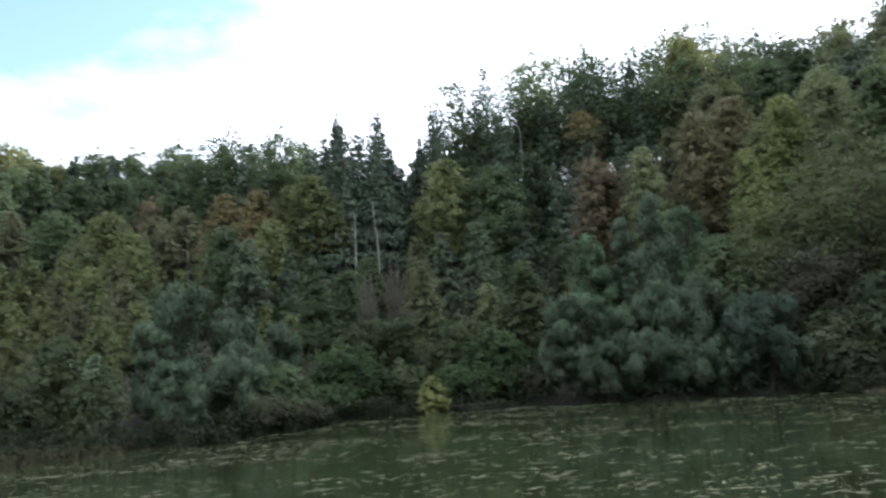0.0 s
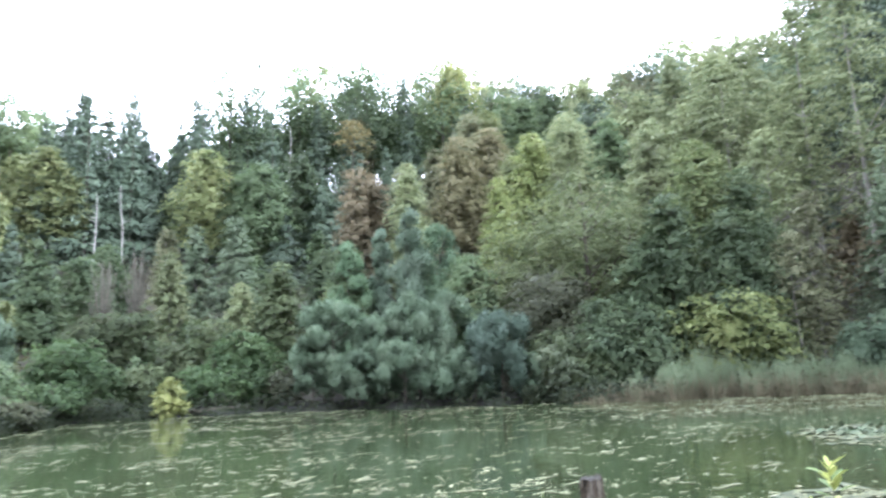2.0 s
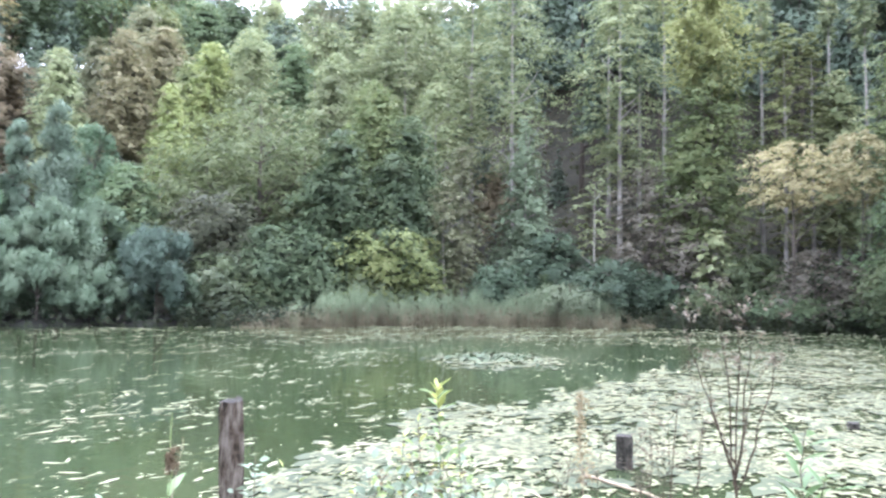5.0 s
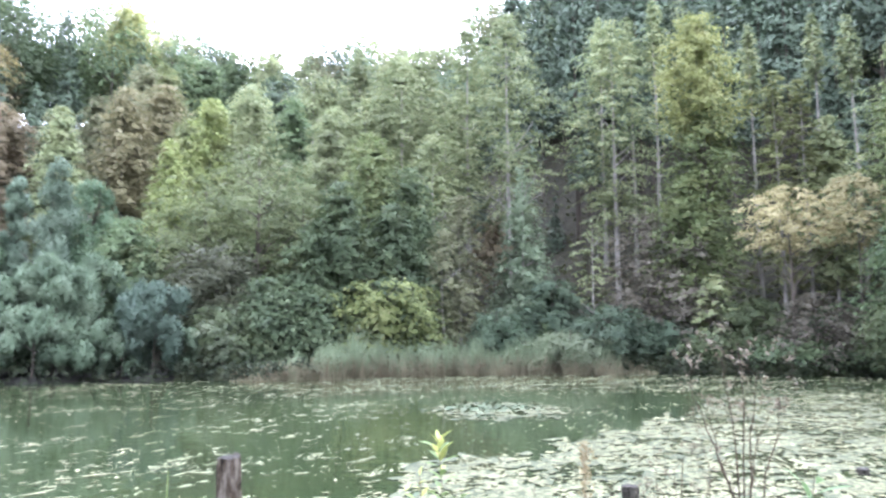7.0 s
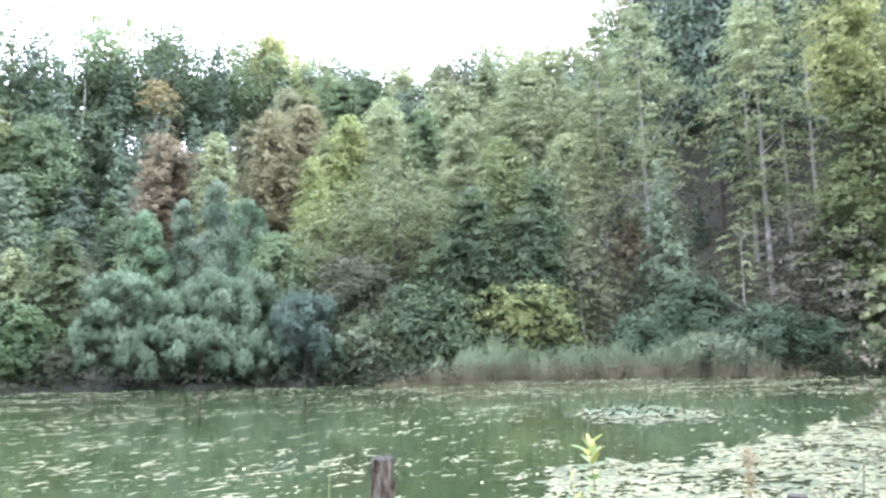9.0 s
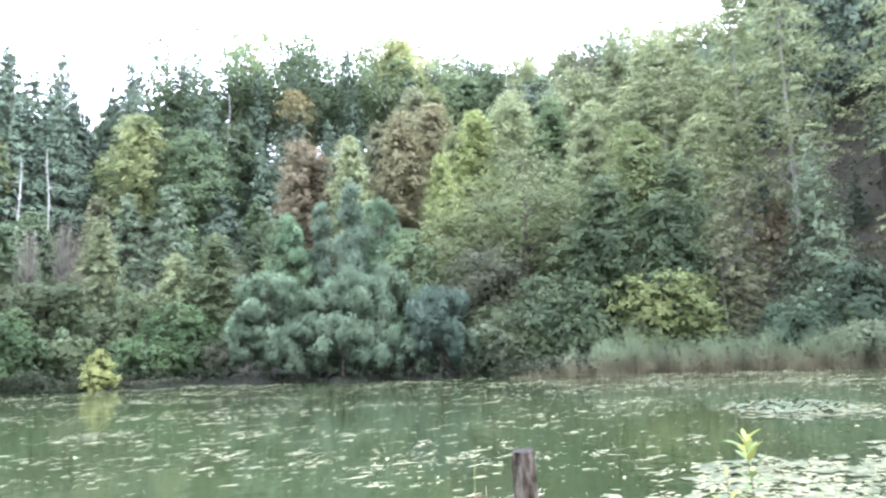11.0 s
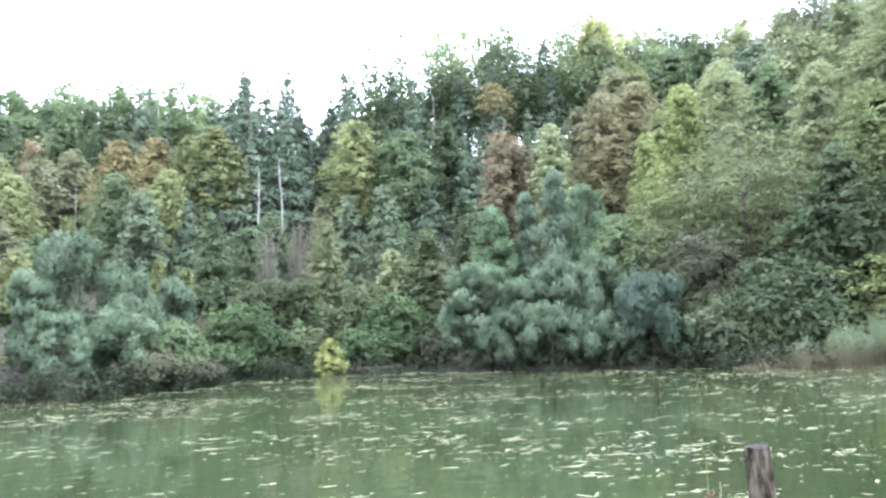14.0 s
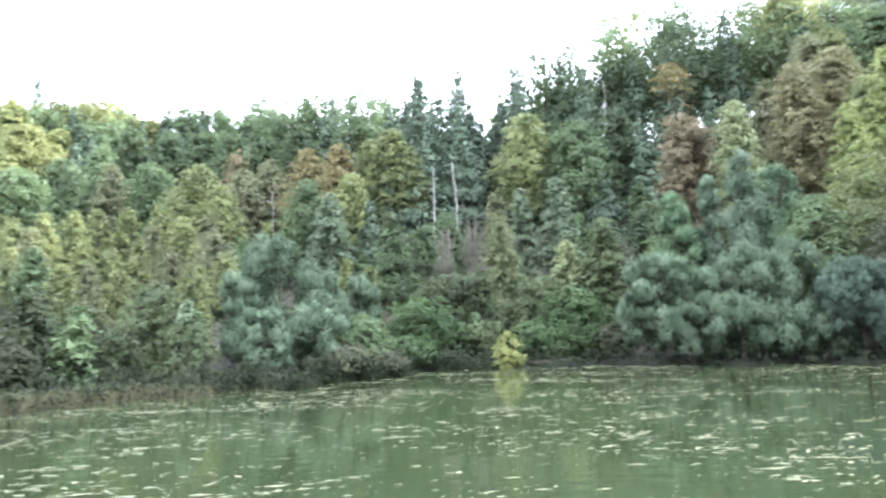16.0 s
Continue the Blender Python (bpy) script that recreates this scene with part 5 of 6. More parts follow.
    mat_leaves = flat_leaves(rng, x, y, size, rng.uniform(0.9, 1.8, len(x)), 0.012, 0.7)
    me = mesh_from("floating_leaf_mat", *mat_leaves)
    few = rng.uniform(size=len(x)) < 0.12
    film = flat_leaves(rng, x[few], y[few], rng.uniform(0.06, 0.17, int(few.sum())), rng.uniform(1.2, 2.4, int(few.sum())), 0.004, 0.6)
    tagged(part("pond_scum", mesh_from("pond_scum", *film), M["scum"]), "thin grey-green scum between the floating leaves", "water plants", kind="stuff")
    tagged(part("floating_leaf_mat", me, M["float_mat"]), "dense mat of pale yellow-green floating leaves near the bank", "water plants", kind="stuff")
    # broad pads crowding each other, tilted out of the water, in the round patch
    n = 520
    az, d = rng.normal(-49.6, 2.1, n), rng.normal(20.4, 0.75, n)
    x, y = -d * np.sin(np.radians(az)), d * np.cos(np.radians(az))
    v, f = flat_leaves(rng, x, y, rng.uniform(0.03, 0.075, n), rng.uniform(1.0, 1.6, n), 0.03, 0.3)
    v = v.reshape(n, 6, 3)
    v[:, :, 2] += rng.normal(-0.1, 0.3, (n, 1)) * (v[:, :, 1] - y[:, None]) + rng.normal(0, 0.3, (n, 1)) * (v[:, :, 0] - x[:, None])
    v[:, :, 2] = np.maximum(v[:, :, 2], 0.008)
    tagged(part("lily_pads", mesh_from("lily_pads", v.reshape(-1, 3), f), M["pad"]), "dark green lily pads tilted out of the water", "water plants", kind="stuff")


M["float"] = leaf_material("floating_leaf", (0.115, 0.122, 0.056), (0.205, 0.204, 0.108), (0.300, 0.290, 0.176), 0.1, 0.45)
M["pad"] = leaf_material("lily_pad", (0.026, 0.042, 0.018), (0.052, 0.074, 0.034), (0.110, 0.126, 0.070), 0.1, 0.7)
M["scum"] = leaf_material("scum", (0.026, 0.034, 0.014), (0.048, 0.058, 0.026), (0.080, 0.088, 0.044), 0.05, 0.75)
M["float_mat"] = leaf_material("mat_leaf", (0.058, 0.066, 0.028), (0.132, 0.132, 0.064), (0.232, 0.220, 0.124), 0.1, 0.7)
build_floating()


# ------------------------------------------------------------------ things on the near bank
def post_material(name, dark, mid, pale):
    """Weathered wood: long grain, deep dark checks, patches of bare grey and brown."""
    mat, nodes, links, p = material(name, 0.9, 0.15)
    tc, mp, mp2 = nodes.new("ShaderNodeTexCoord"), nodes.new("ShaderNodeMapping"), nodes.new("ShaderNodeMapping")
    mp.inputs["Scale"].default_value, mp2.inputs["Scale"].default_value = (1, 1, 0.14), (1, 1, 0.45)
    grain, patch = nodes.new("ShaderNodeTexNoise"), nodes.new("ShaderNodeTexNoise")
    for t, m, sc in ((grain, mp, 38.0), (patch, mp2, 13.0)):
        links.new(tc.outputs["Object"], m.inputs["Vector"])
        links.new(m.outputs["Vector"], t.inputs["Vector"])
        t.inputs["Scale"].default_value, t.inputs["Detail"].default_value, t.inputs["Roughness"].default_value = sc, 7.0, 0.7
    add = nodes.new("ShaderNodeMath")
    add.operation = "ADD"
    links.new(grain.outputs["Fac"], add.inputs[0])
    links.new(patch.outputs["Fac"], add.inputs[1])
    half = nodes.new("ShaderNodeMath")
    half.operation = "MULTIPLY"
    half.inputs[1].default_value = 0.5
    links.new(add.outputs[0], half.inputs[0])
    r = ramp(nodes, [(0.42, dark), (0.47, mid), (0.53, tuple(0.5 * (u + v) for u, v in zip(mid, pale))), (0.60, pale)])
    links.new(half.outputs[0], r.inputs["Fac"])
    links.new(r.outputs["Color"], p.inputs["Base Color"])
    bp = nodes.new("ShaderNodeBump")
    bp.inputs["Strength"].default_value, bp.inputs["Distance"].default_value = 1.0, 0.03
    links.new(half.outputs[0], bp.inputs["Height"])
    links.new(bp.outputs["Normal"], p.inputs["Normal"])
    return mat


M["post"] = post_material("weathered_post", (0.004, 0.003, 0.002), (0.036, 0.026, 0.016), (0.135, 0.118, 0.094))
M["post_wet"] = post_material("dark_wet_post", (0.005, 0.005, 0.003), (0.018, 0.016, 0.012), (0.052, 0.048, 0.038))
M["post_top"] = grain_material("dark_post_top", [(0.3, (0.018, 0.016, 0.012)), (0.7, (0.062, 0.056, 0.046))], 20.0, bump=0.7)
M["stem_green"] = grain_material("green_stem", [(0.3, (0.07, 0.09, 0.03)), (0.7, (0.14, 0.16, 0.06))], 30.0, bump=0.2)
M["stem_brown"] = grain_material("dead_stem", [(0.3, (0.016, 0.011, 0.006)), (0.7, (0.055, 0.038, 0.022))], 40.0, (1, 1, 0.3), bump=0.3)
M["twig"] = grain_material("bush_twig", [(0.3, (0.035, 0.030, 0.020)), (0.7, (0.090, 0.078, 0.048))], 40.0, bump=0.2)
M["plume"] = leaf_material("dry_plume", (0.190, 0.150, 0.075), (0.290, 0.230, 0.120), (0.390, 0.320, 0.190), 0.3)
M["leaf_old"] = leaf_material("withered_leaf", (0.070, 0.050, 0.030), (0.115, 0.085, 0.045), (0.20, 0.16, 0.06), 0.3)
M["leaf_narrow"] = leaf_material("narrow_leaf", (0.070, 0.115, 0.048), (0.110, 0.165, 0.068), (0.170, 0.220, 0.090), 0.4, 0.45)
M["straw"] = grain_material("straw", [(0.3, (0.16, 0.125, 0.08)), (0.7, (0.29, 0.235, 0.16))], 30.0, bump=0.2)
M["leaf_fresh"] = leaf_material("fresh_leaf", (0.070, 0.115, 0.035), (0.125, 0.175, 0.055), (0.230, 0.240, 0.065), 0.4, 0.45)
M["leaf_tip"] = leaf_material("yellow_tip_leaf", (0.17, 0.20, 0.045), (0.26, 0.28, 0.075), (0.34, 0.34, 0.11), 0.4, 0.45)
M["leaf_pale"] = leaf_material("pale_leaf", (0.078, 0.112, 0.064), (0.132, 0.172, 0.108), (0.195, 0.235, 0.155), 0.35, 0.4)
M["flower_dry"] = leaf_material("dry_flower", (0.040, 0.028, 0.014), (0.075, 0.052, 0.026), (0.120, 0.088, 0.048), 0.2)
M["panicle"] = leaf_material("dry_seed", (0.075, 0.062, 0.040), (0.135, 0.112, 0.076), (0.200, 0.170, 0.118), 0.2)


def post(x, y, top, radius, seed, label, tilt=(0, 0), wood="post", rough=1.0):
    """A round weathered post with long cracks and a rough sawn head."""
    rng = np.random.default_rng(seed)
    low, sides, rings = -0.9, 32, 60
    zs = np.linspace(low, top, rings)
    ang = np.linspace(0, 2 * np.pi, sides, endpoint=False)
    bark = 1 + 0.05 * np.sin(2 * ang + 1) + 0.03 * np.sin(5 * ang) + rng.normal(0, 0.022 * rough, sides)
    crack = np.zeros(sides)
    crack[rng.choice(sides, 6, replace=False)] = -0.14 * rough
    rad = radius * (bark + crack)[None] * (1 + 0.05 * np.sin(zs * 5 + seed)[:, None] + rng.normal(0, 0.014 * rough, (rings, sides)))
    for _ in range(4):                           # knots
        ka, kz = rng.uniform(0, 2 * np.pi), rng.uniform(top - 0.75, top - 0.17)
        turn = np.abs((ang - ka + np.pi) % (2 * np.pi) - np.pi)
        rad = rad * (1 + 0.16 * rough * np.exp(-(turn[None] / 0.3) ** 2 - ((zs[:, None] - kz) / 0.045) ** 2))
    rad[-1] *= 0.95
    cx, cy = tilt[0] * (zs - top), tilt[1] * (zs - top)
    v = np.stack([cx[:, None] + rad * np.cos(ang), cy[:, None] + rad * np.sin(ang), np.repeat(zs[:, None], sides, 1)], -1)
    v[-1, :, 2] += rng.normal(0, 0.005 * rough, sides)
    i, j = np.meshgrid(np.arange(rings - 1), np.arange(sides), indexing="ij")
    k = (j + 1) % sides
    faces = np.stack([i * sides + j, i * sides + k, (i + 1) * sides + k, (i + 1) * sides + j], -1).reshape(-1, 4)
    root = tagged(new("wooden_post"), label, "post", kind="object")
    root.location = (x, y, 0)
    part("shaft", mesh_from("shaft", v.reshape(-1, 3), faces, True), M[wood], root)
    ring = v[-1]
    inner = ring * np.array((0.55, 0.55, 1)) + (0, 0, 0.012)
    mid = np.array([[ring[:, 0].mean(), ring[:, 1].mean(), top + 0.004]])
    cap_v = np.concatenate([ring, inner, mid])
    j = np.arange(sides)
    k = (j + 1) % sides
    cap = np.concatenate([np.stack([j, k, k + sides], 1), np.stack([j, k + sides, j + sides], 1), np.stack([j + sides, k + sides, np.full(sides, 2 * sides)], 1)])
    part("sawn_top", mesh_from("sawn_top", cap_v, cap), M["post_top"], root, "dark weathered sawn end of the post")
    return root


def near_at(az, d):
    """A place d metres from where the lens hangs when it is turned to the near bank."""
    x, y, _ = polar(az, d)
    return x + 0.095, y + 0.089


def leaf_mesh(length, width, curl=0.25, fold=0.18):
    """A pointed leaf along +x, folded at its midrib and curling down."""
    s = np.array([0.0, 0.18, 0.42, 0.68, 0.88, 1.0])
    w = np.array([0.02, 0.55, 1.0, 0.8, 0.38, 0.0]) * width / 2
    mid = np.column_stack([s * length, 0 * s, -curl * length * s ** 2])
    v = np.concatenate([mid, mid + np.column_stack([0 * s, w, fold * w * 2]), mid + np.column_stack([0 * s, -w, fold * w * 2])])
    i = np.arange(5)
    f = np.concatenate([np.stack([i, i + 1, i + 7, i + 6], 1), np.stack([i + 12, i + 13, i + 1, i], 1)])
    return mesh_from("leaf", v, f, True)


def set_leaf(me, parent, at, yaw, lift, scale, roll=0.0):
    ob = part("leaf", me, None, parent)
    ob.matrix_basis = Matrix.LocRotScale(Vector(at), Euler((roll, -lift, yaw)), (scale,) * 3)
    return ob


def bank_root(name, az, d, label, category):
    x, y = near_at(az, d)
    root = tagged(new(name), label, category, kind="object")
    root.location = (x, y, float(ground_z(x, y)) - 0.02)
    return root


def stem_path(height, lean=(0, 0), wob=0.02, seed=0, n=9):
    rng = np.random.default_rng(seed)
    s = np.linspace(0, 1, n)
    p = np.column_stack([lean[0] * s ** 1.5, lean[1] * s ** 1.5, height * s])
    p[1:, :2] += rng.normal(0, wob, (n - 1, 2)) * s[1:, None]
    return p


def leafy_shoot(az, d, top, n, length, width, mats, seed, label, lift=0.7, lean=(0, 0), first=0.15, name="sapling", tips=0):
    """An upright stem with spiralling leaves on short twigs; the last ones, at the tip, may take another colour."""
    rng = np.random.default_rng(seed)
    root = bank_root(name, az, d, label, "plant")
    height = top - root.location.z
    path = stem_path(height, lean, 0.012, seed)
    part("stem", mesh_from("stem", *tube(path, np.linspace(0.0046, 0.0016, 9), 6), True), M["twig"], root)
    low, old, tip = leaf_mesh(length, width, 0.12), leaf_mesh(length * 0.9, width, 0.3), leaf_mesh(length * 1.1, width * 0.85, 0.05)
    for me, mat in ((low, mats[0]), (old, mats[2] if len(mats) > 2 else mats[0]), (tip, mats[1])):
        me.materials.append(M[mat])
    for k in range(n):
        last = k >= n - tips
        f = first + (0.97 - first) * (k / (n - 1 - tips)) ** 0.8 if not last else 0.93 + 0.07 * (k - n + tips) / max(tips - 1, 1)
        turn = k * 2.4 + rng.normal(0, 0.25)
        off = 0 if last else rng.uniform(0, 1) ** 1.6 * 0.15 * (1.15 - f)
        at = along(path, f) + np.array((math.cos(turn), math.sin(turn), 0.5)) * off
        me = tip if last else (old if k % 4 == 1 else low)
        set_leaf(me, root, at, turn, (lift + (0.25 if last else 0)) * rng.uniform(0.5, 1.3), rng.uniform(0.65, 1.15), rng.normal(0, 0.3))
    return root


def leafy_bush(az, d, top, spread, stems, per, length, width, seed, label):
    """A low bush: arching twigs set with small leaves, most pale green, some yellow, fresh or withered."""
    rng = np.random.default_rng(seed)
    root = bank_root("low_bush", az, d, label, "plant")
    height = top - root.location.z
    kinds = []
    for mat, scale in (("leaf_pale", 1.0), ("leaf_pale", 0.85), ("leaf_fresh", 0.75), ("leaf_tip", 0.65), ("leaf_old", 0.6)):
        me = leaf_mesh(length * scale, width * scale, rng.uniform(0.05, 0.3))
        me.materials.append(M[mat])
        kinds.append(me)
    for k in range(stems):
        a = rng.uniform(0, 2 * np.pi)
        reach = spread * rng.uniform(0.2, 1)
        path = stem_path(height * rng.uniform(0.80, 1.0), (reach * math.cos(a), reach * math.sin(a)), 0.02, seed * 50 + k)
        part("stem", mesh_from("stem", *tube(path, np.linspace(0.005, 0.0014, 9), 5), True), M["twig"], root)
        tint = rng.dirichlet((1.4, 1.4, 0.8, 0.6, 0.7))
        for q in range(per):
            f = 1 - 0.5 * (q / (per - 1)) ** 1.15
            turn = q * 2.3 + k + rng.normal(0, 0.4)
            at = along(path, f) + np.array((math.cos(turn), math.sin(turn), 0.35)) * rng.uniform(0, 1) ** 1.5 * 0.085
            set_leaf(kinds[rng.choice(5, p=tint)], root, at, turn, rng.uniform(-0.5, 1.1), rng.uniform(0.6, 1.3), rng.normal(0, 0.6))
    return root


def dead_weed(az, d, top, spread, arms, seed, label, lush=1.0, fork=0.35):
    """A dead branching weed: thin stiff dark stems forking low, knots on them, withered seed heads above."""
    rng = np.random.default_rng(seed)
    root = bank_root("dead_weed", az, d, label, "plant")
    height = top - root.location.z
    main = stem_path(height, (0.02, 0.0), 0.012, seed)
    side = np.array((math.cos(math.radians(az)), math.sin(math.radians(az)), 0))
    deep = np.array((-side[1], side[0], 0))
    part("stem", mesh_from("stem", *tube(main, np.linspace(0.0058, 0.0014, 9), 6), True), M["stem_brown"], root)
    for k in range(arms):
        f = fork + rng.uniform(-0.02, 0.12)
        start = along(main, f)
        rise = height * (rng.uniform(0.82, 0.99) - f)
        s = np.linspace(0, 1, 9)[:, None]
        out = (side * (2 * (k + 0.5) / arms - 1 + rng.normal(0, 0.16)) * rng.uniform(0.65, 1.15) + deep * rng.uniform(-0.7, 0.7)) * spread
        path = start + out * s ** 0.8 + np.array((0, 0, rise)) * s ** 1.1 + rng.normal(0, 0.007, (9, 3)) * s
        branch = part("branch", mesh_from("branch", *tube(path, np.linspace(0.0042, 0.0010, 9), 5), True), M["stem_brown"], root)
        twigs, seeds = [], []
        for q in range(14):
            g = 0.12 + 0.88 * q / 13
            st = along(path, g)
            b = rng.uniform(0, 2 * np.pi)
            far = 0.010 if g < 0.70 else 0.085 * rng.uniform(0.4, 1.4)
            end = st + np.array((math.cos(b) * 0.8, math.sin(b) * 0.8, rng.uniform(0.3, 1.2))) * far
            twigs.append(tube(np.array([st, (st + end) / 2 + rng.normal(0, 0.1 * far, 3), end]), [0.0011, 0.0009, 0.0006], 3))
            if g > 0.74:
                for w in range(2):
                    tip = end + rng.normal(0, 0.022, 3) + (0, 0, 0.02)
                    twigs.append(tube(np.array([end, (end + tip) / 2 + rng.normal(0, 0.004, 3), tip]), [0.0008, 0.0007, 0.0005], 3))
                    seeds.append(tip + rng.normal(0, 0.009, (int(9 * lush) + 1, 3)))
            else:
                seeds.append(end + rng.normal(0, 0.003, (2, 3)))
        tagged(part("twig_spray", mesh_from("twig_spray", *join(twigs)), M["stem_brown"], branch), kind="stuff")
        at = np.concatenate(seeds)
        part("seed_head", mesh_from("seed_head", *leaves(rng, at, np.zeros_like(at), 0.012, 0.0065, 1.0)), M["panicle"], branch, "pale withered seed heads")["kind"] = "stuff"
    return root


def plume_grass(az, d, top, seed, label):
    rng = np.random.default_rng(seed)
    root = bank_root("dry_grass", az, d, label, "plant")
    height = top - root.location.z
    path = stem_path(height, (0.05, 0.03), 0.01, seed, 12)
    part("stalk", mesh_from("stalk", *tube(path, np.linspace(0.004, 0.0010, 12), 5), True), M["straw"], root)
    f = 1 - 0.3 * rng.uniform(0, 1, 320) ** 1.2
    side = np.array((math.cos(math.radians(az)), math.sin(math.radians(az)), 0))
    out = np.abs(rng.normal(0, 1, 320)) * 0.045 * np.clip(1.25 - f, 0.05, 0.7)
    at = np.array([along(path, q) for q in f]) + rng.normal(0, 0.006, (320, 3)) + side * (out * rng.choice([-0.4, 1, 1], 320))[:, None]
    part("plume", mesh_from("plume", *leaves(rng, at, np.zeros_like(at), 0.024, 0.0055, 1.0, 0.5)), M["plume"], root, "feathery straw-coloured plume")
    for k in range(3):
        blade = leaf_mesh(0.35, 0.012, 0.6)
        blade.materials.append(M["straw"])
        set_leaf(blade, root, along(path, 0.25 + 0.15 * k), rng.uniform(0, 6.28), 0.9, 1.0)
    return root


def flower_weed(az, d, top, seed, label):
    """A weed with one withered flower head, a thin bent stalk over it and two broad leaves."""
    rng = np.random.default_rng(seed)
    root = bank_root("withered_flower", az, d, label, "plant")
    height = top - root.location.z
    path = stem_path(height, (0.02, 0.01), 0.008, seed, 12)
    part("stem", mesh_from("stem", *tube(path, np.linspace(0.006, 0.0012, 12), 6), True), M["stem_green"], root)
    head = along(path, 0.86)
    at = head + rng.normal(0, 1, (150, 3)) * (0.009, 0.009, 0.019)
    part("flower_head", mesh_from("flower_head", *leaves(rng, at, np.zeros_like(at), 0.022, 0.010, 1.0, 0.8)), M["flower_dry"], root, "brown withered flower head")
    big = leaf_mesh(0.13, 0.045, 0.5)
    big.materials.append(M["leaf_narrow"])
    for k in range(7):
        set_leaf(big, root, along(path, 0.45 + 0.05 * k), k * 2.2, rng.uniform(0.1, 1.1), rng.uniform(0.8, 1.3))
    side = stem_path(height * 0.26, (0.06, 0.02), 0.005, seed + 1) + along(path, 0.66)
    part("side_stem", mesh_from("side_stem", *tube(side, np.linspace(0.003, 0.001, 9), 5), True), M["straw"], root)
    return root


post(*near_at(-29.0, 4.4), 1.235, 0.069, 3, "weathered grey wooden post standing at the pond's edge", (-0.035, 0.0))
post(*near_at(-59.7, 8.05), 0.36, 0.100, 4, "short dark wooden post standing in the floating leaves", (0.0, 0.01), "post_wet", 0.3)
post(*near_at(-75.3, 11.9), 0.08, 0.095, 5, "stub of a wooden post just above the water", (0, 0), "post_wet", 0.5)

leafy_shoot(-45.1, 2.75, 1.53, 46, 0.062, 0.029, ("leaf_fresh", "leaf_tip", "leaf_tip"), 11, "young sapling with yellow-green pointed leaves at its tip", 0.6, first=0.45, tips=10)
leafy_shoot(-44.0, 2.72, 1.40, 30, 0.048, 0.024, ("leaf_fresh", "leaf_tip", "leaf_old"), 12, "young green sapling shoot on the bank", 0.5, first=0.4, tips=4)
leafy_shoot(-46.9, 2.7, 1.37, 30, 0.048, 0.024, ("leaf_fresh", "leaf_pale", "leaf_tip"), 15, "young green sapling shoot on the bank", 0.5, first=0.4)
leafy_shoot(-42.4, 2.7, 1.35, 30, 0.045, 0.024, ("leaf_pale", "leaf_tip", "leaf_old"), 16, "young sapling with some yellowed leaves", 0.4, first=0.4, tips=3)
leafy_shoot(-30.7, 2.4, 1.37, 11, 0.045, 0.028, ("leaf_pale", "leaf_pale"), 18, "small shoot with pale green leaves beside the post", 0.3, first=0.86)
leafy_shoot(-72.1, 2.6, 1.47, 34, 0.115, 0.026, ("leaf_narrow", "leaf_fresh"), 13, "green shoot with long narrow willow leaves", 0.75, first=0.45, name="willow_shoot")
leafy_shoot(-73.6, 2.5, 1.36, 26, 0.10, 0.024, ("leaf_narrow", "leaf_fresh", "leaf_fresh"), 14, "short green shoot with narrow leaves", 0.8, first=0.4, name="willow_shoot")
leafy_shoot(-70.6, 2.5, 1.25, 18, 0.10, 0.024, ("leaf_fresh", "leaf_tip"), 17, "short green shoot with narrow leaves", 0.5, first=0.4, name="willow_shoot")
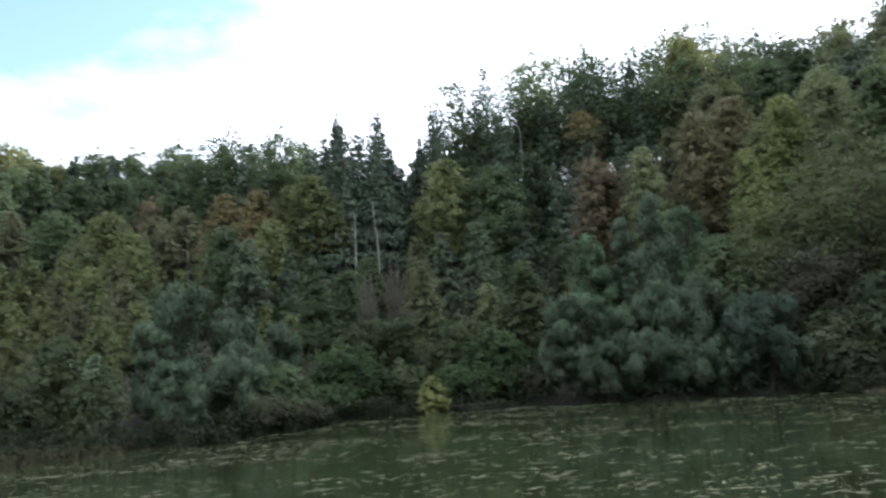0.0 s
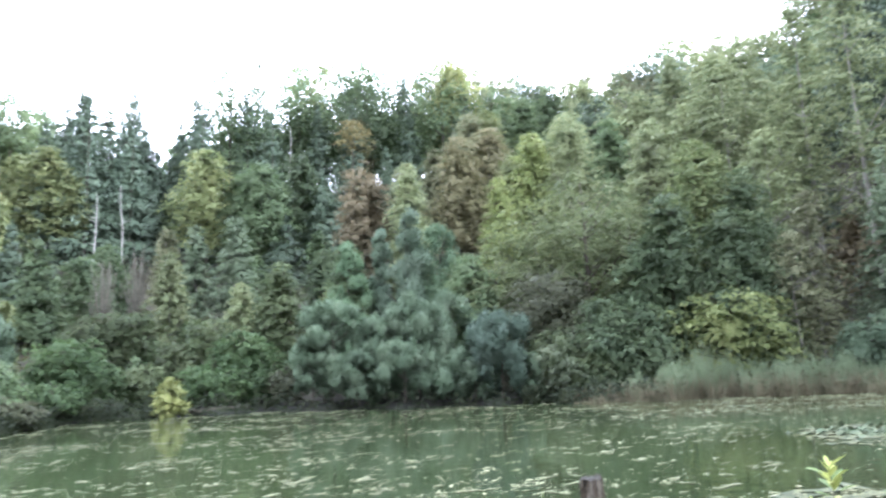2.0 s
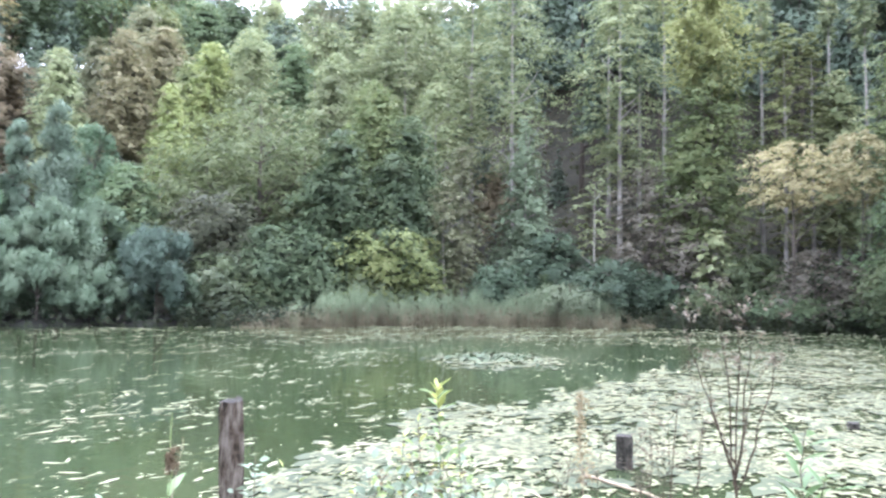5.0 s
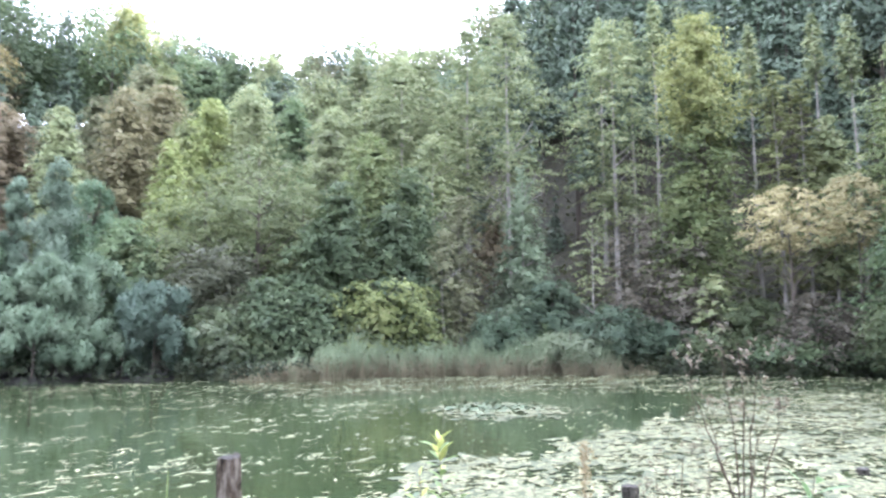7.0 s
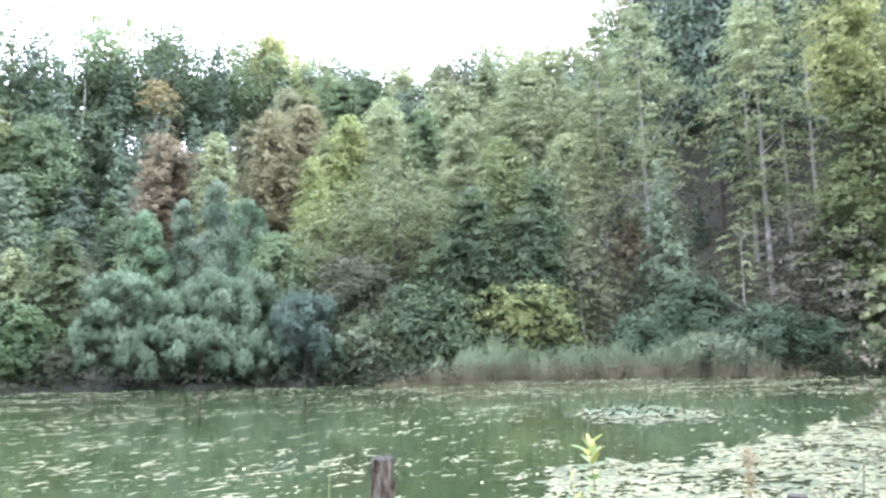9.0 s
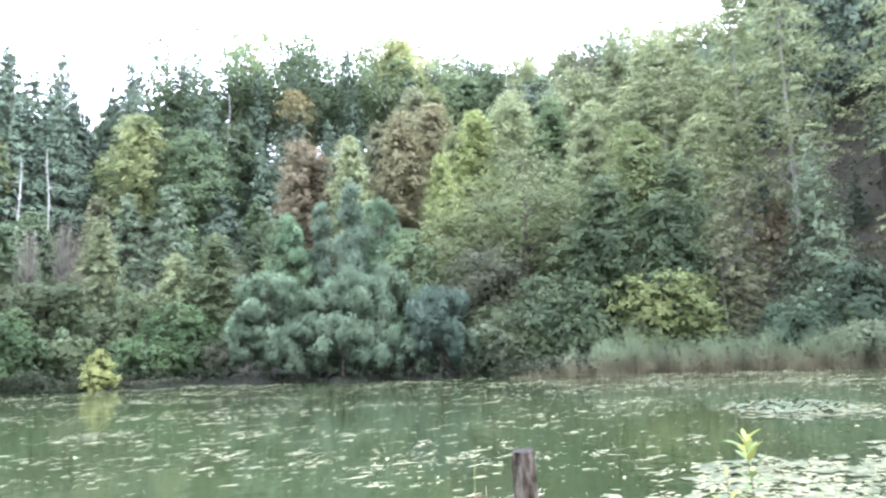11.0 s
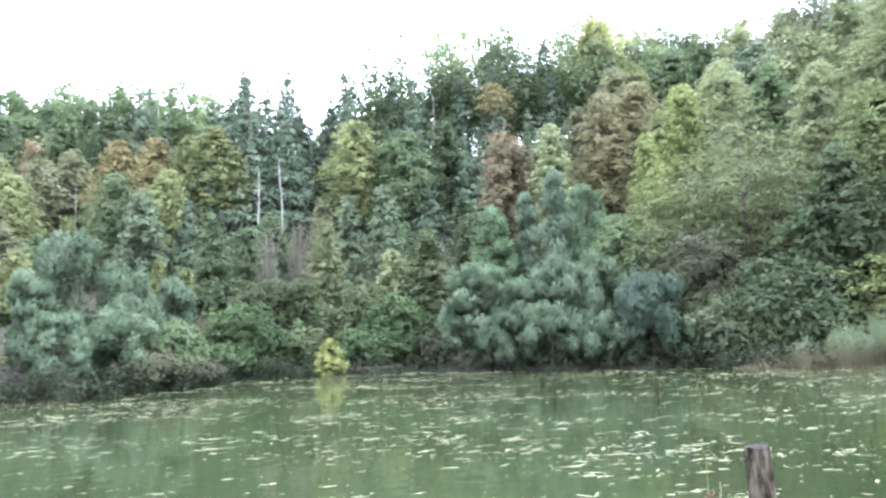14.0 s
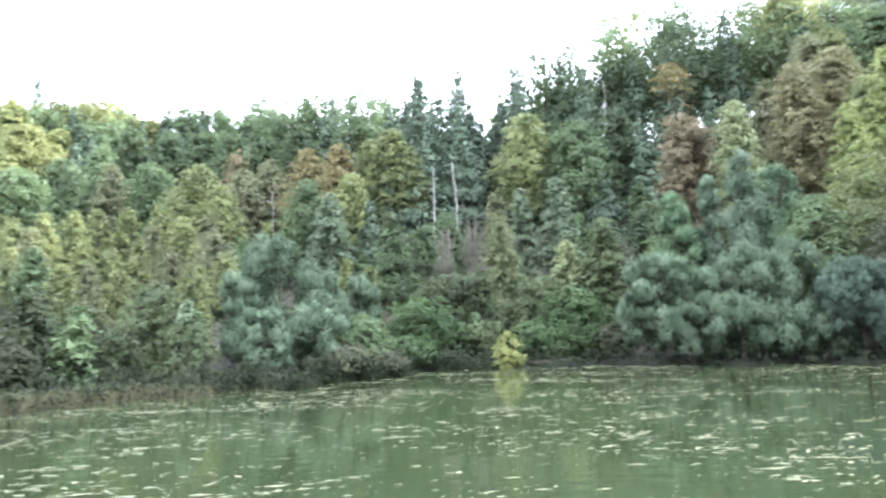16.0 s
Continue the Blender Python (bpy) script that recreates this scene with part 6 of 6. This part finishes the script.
for k, (az, d, top, spread, stems) in enumerate([(-33.5, 2.5, 1.22, 0.16, 6), (-36.5, 2.5, 1.25, 0.18, 7), (-39.5, 2.6, 1.29, 0.20, 8), (-42, 2.6, 1.29, 0.20, 8), (-45, 2.6, 1.32, 0.20, 10),
                                                 (-47.5, 2.6, 1.29, 0.18, 9), (-50.5, 2.6, 1.20, 0.14, 6), (-19.6, 2.5, 1.28, 0.05, 3), (-26, 2.5, 1.15, 0.10, 4)]):
    leafy_bush(az, d, top, spread, stems, 20, 0.048, 0.030, 60 + k, "low bush with small pale green and yellowed leaves on the bank")
leafy_shoot(37.3, 2.6, 1.47, 8, 0.05, 0.026, ("leaf_fresh", "leaf_pale"), 19, "small fresh green shoot on the near bank", 0.3, first=0.88)
dead_weed(-67.7, 2.5, 1.89, 0.19, 6, 21, "tall dead weed with reddish stems and withered seed heads", 1.2, 0.56)
dead_weed(-63.1, 2.6, 1.50, 0.14, 5, 22, "small dead weed with thin brown stems", 0.5)
dead_weed(-61.5, 2.7, 1.42, 0.12, 4, 26, "small dead weed with thin brown stems", 0.5)
dead_weed(-55.4, 2.7, 1.30, 0.12, 4, 23, "low dead weed with thin brown stems", 0.5)
plume_grass(-56.4, 2.7, 1.52, 24, "dry straw-coloured grass stalk with a thin plume")
flower_weed(-24.45, 2.6, 1.475, 25, "withered brown flower on a bent green stalk")


def floating_stick():
    a, b = np.array((*near_at(-56.8, 7.54), 0.035)), np.array((*near_at(-63.5, 6.8), 0.03))
    s = np.linspace(0, 1, 8)[:, None]
    path = a + (b - a) * s + np.random.default_rng(9).normal(0, 0.015, (8, 3)) * (1, 1, 0.2)
    ob = part("floating_stick", mesh_from("floating_stick", *tube(path, np.linspace(0.022, 0.012, 8), 7), True), M["straw"])
    tagged(ob, "pale dead stick floating among the leaves", "stick", kind="object")


floating_stick()


def build_bank_grass():
    rng = np.random.default_rng(71)
    n = 9000
    x, y = rng.uniform(-16, 8, n), rng.uniform(0.6, 3.4, n)
    keep = ground_z(x, y) > 0.02
    x, y = x[keep], y[keep]
    base = np.column_stack([x, y, ground_z(x, y)])
    me = mesh_from("bank_grass", *blades(rng, base, rng.uniform(0.12, 0.45, len(x)), rng.uniform(0.004, 0.010, len(x)), 0.8))
    tagged(part("bank_grass", me, reed_material("near_grass", (0.08, 0.075, 0.03), (0.07, 0.11, 0.03), 0.8)), "uncut green grass on the near bank", "grass", kind="stuff")


build_bank_grass()
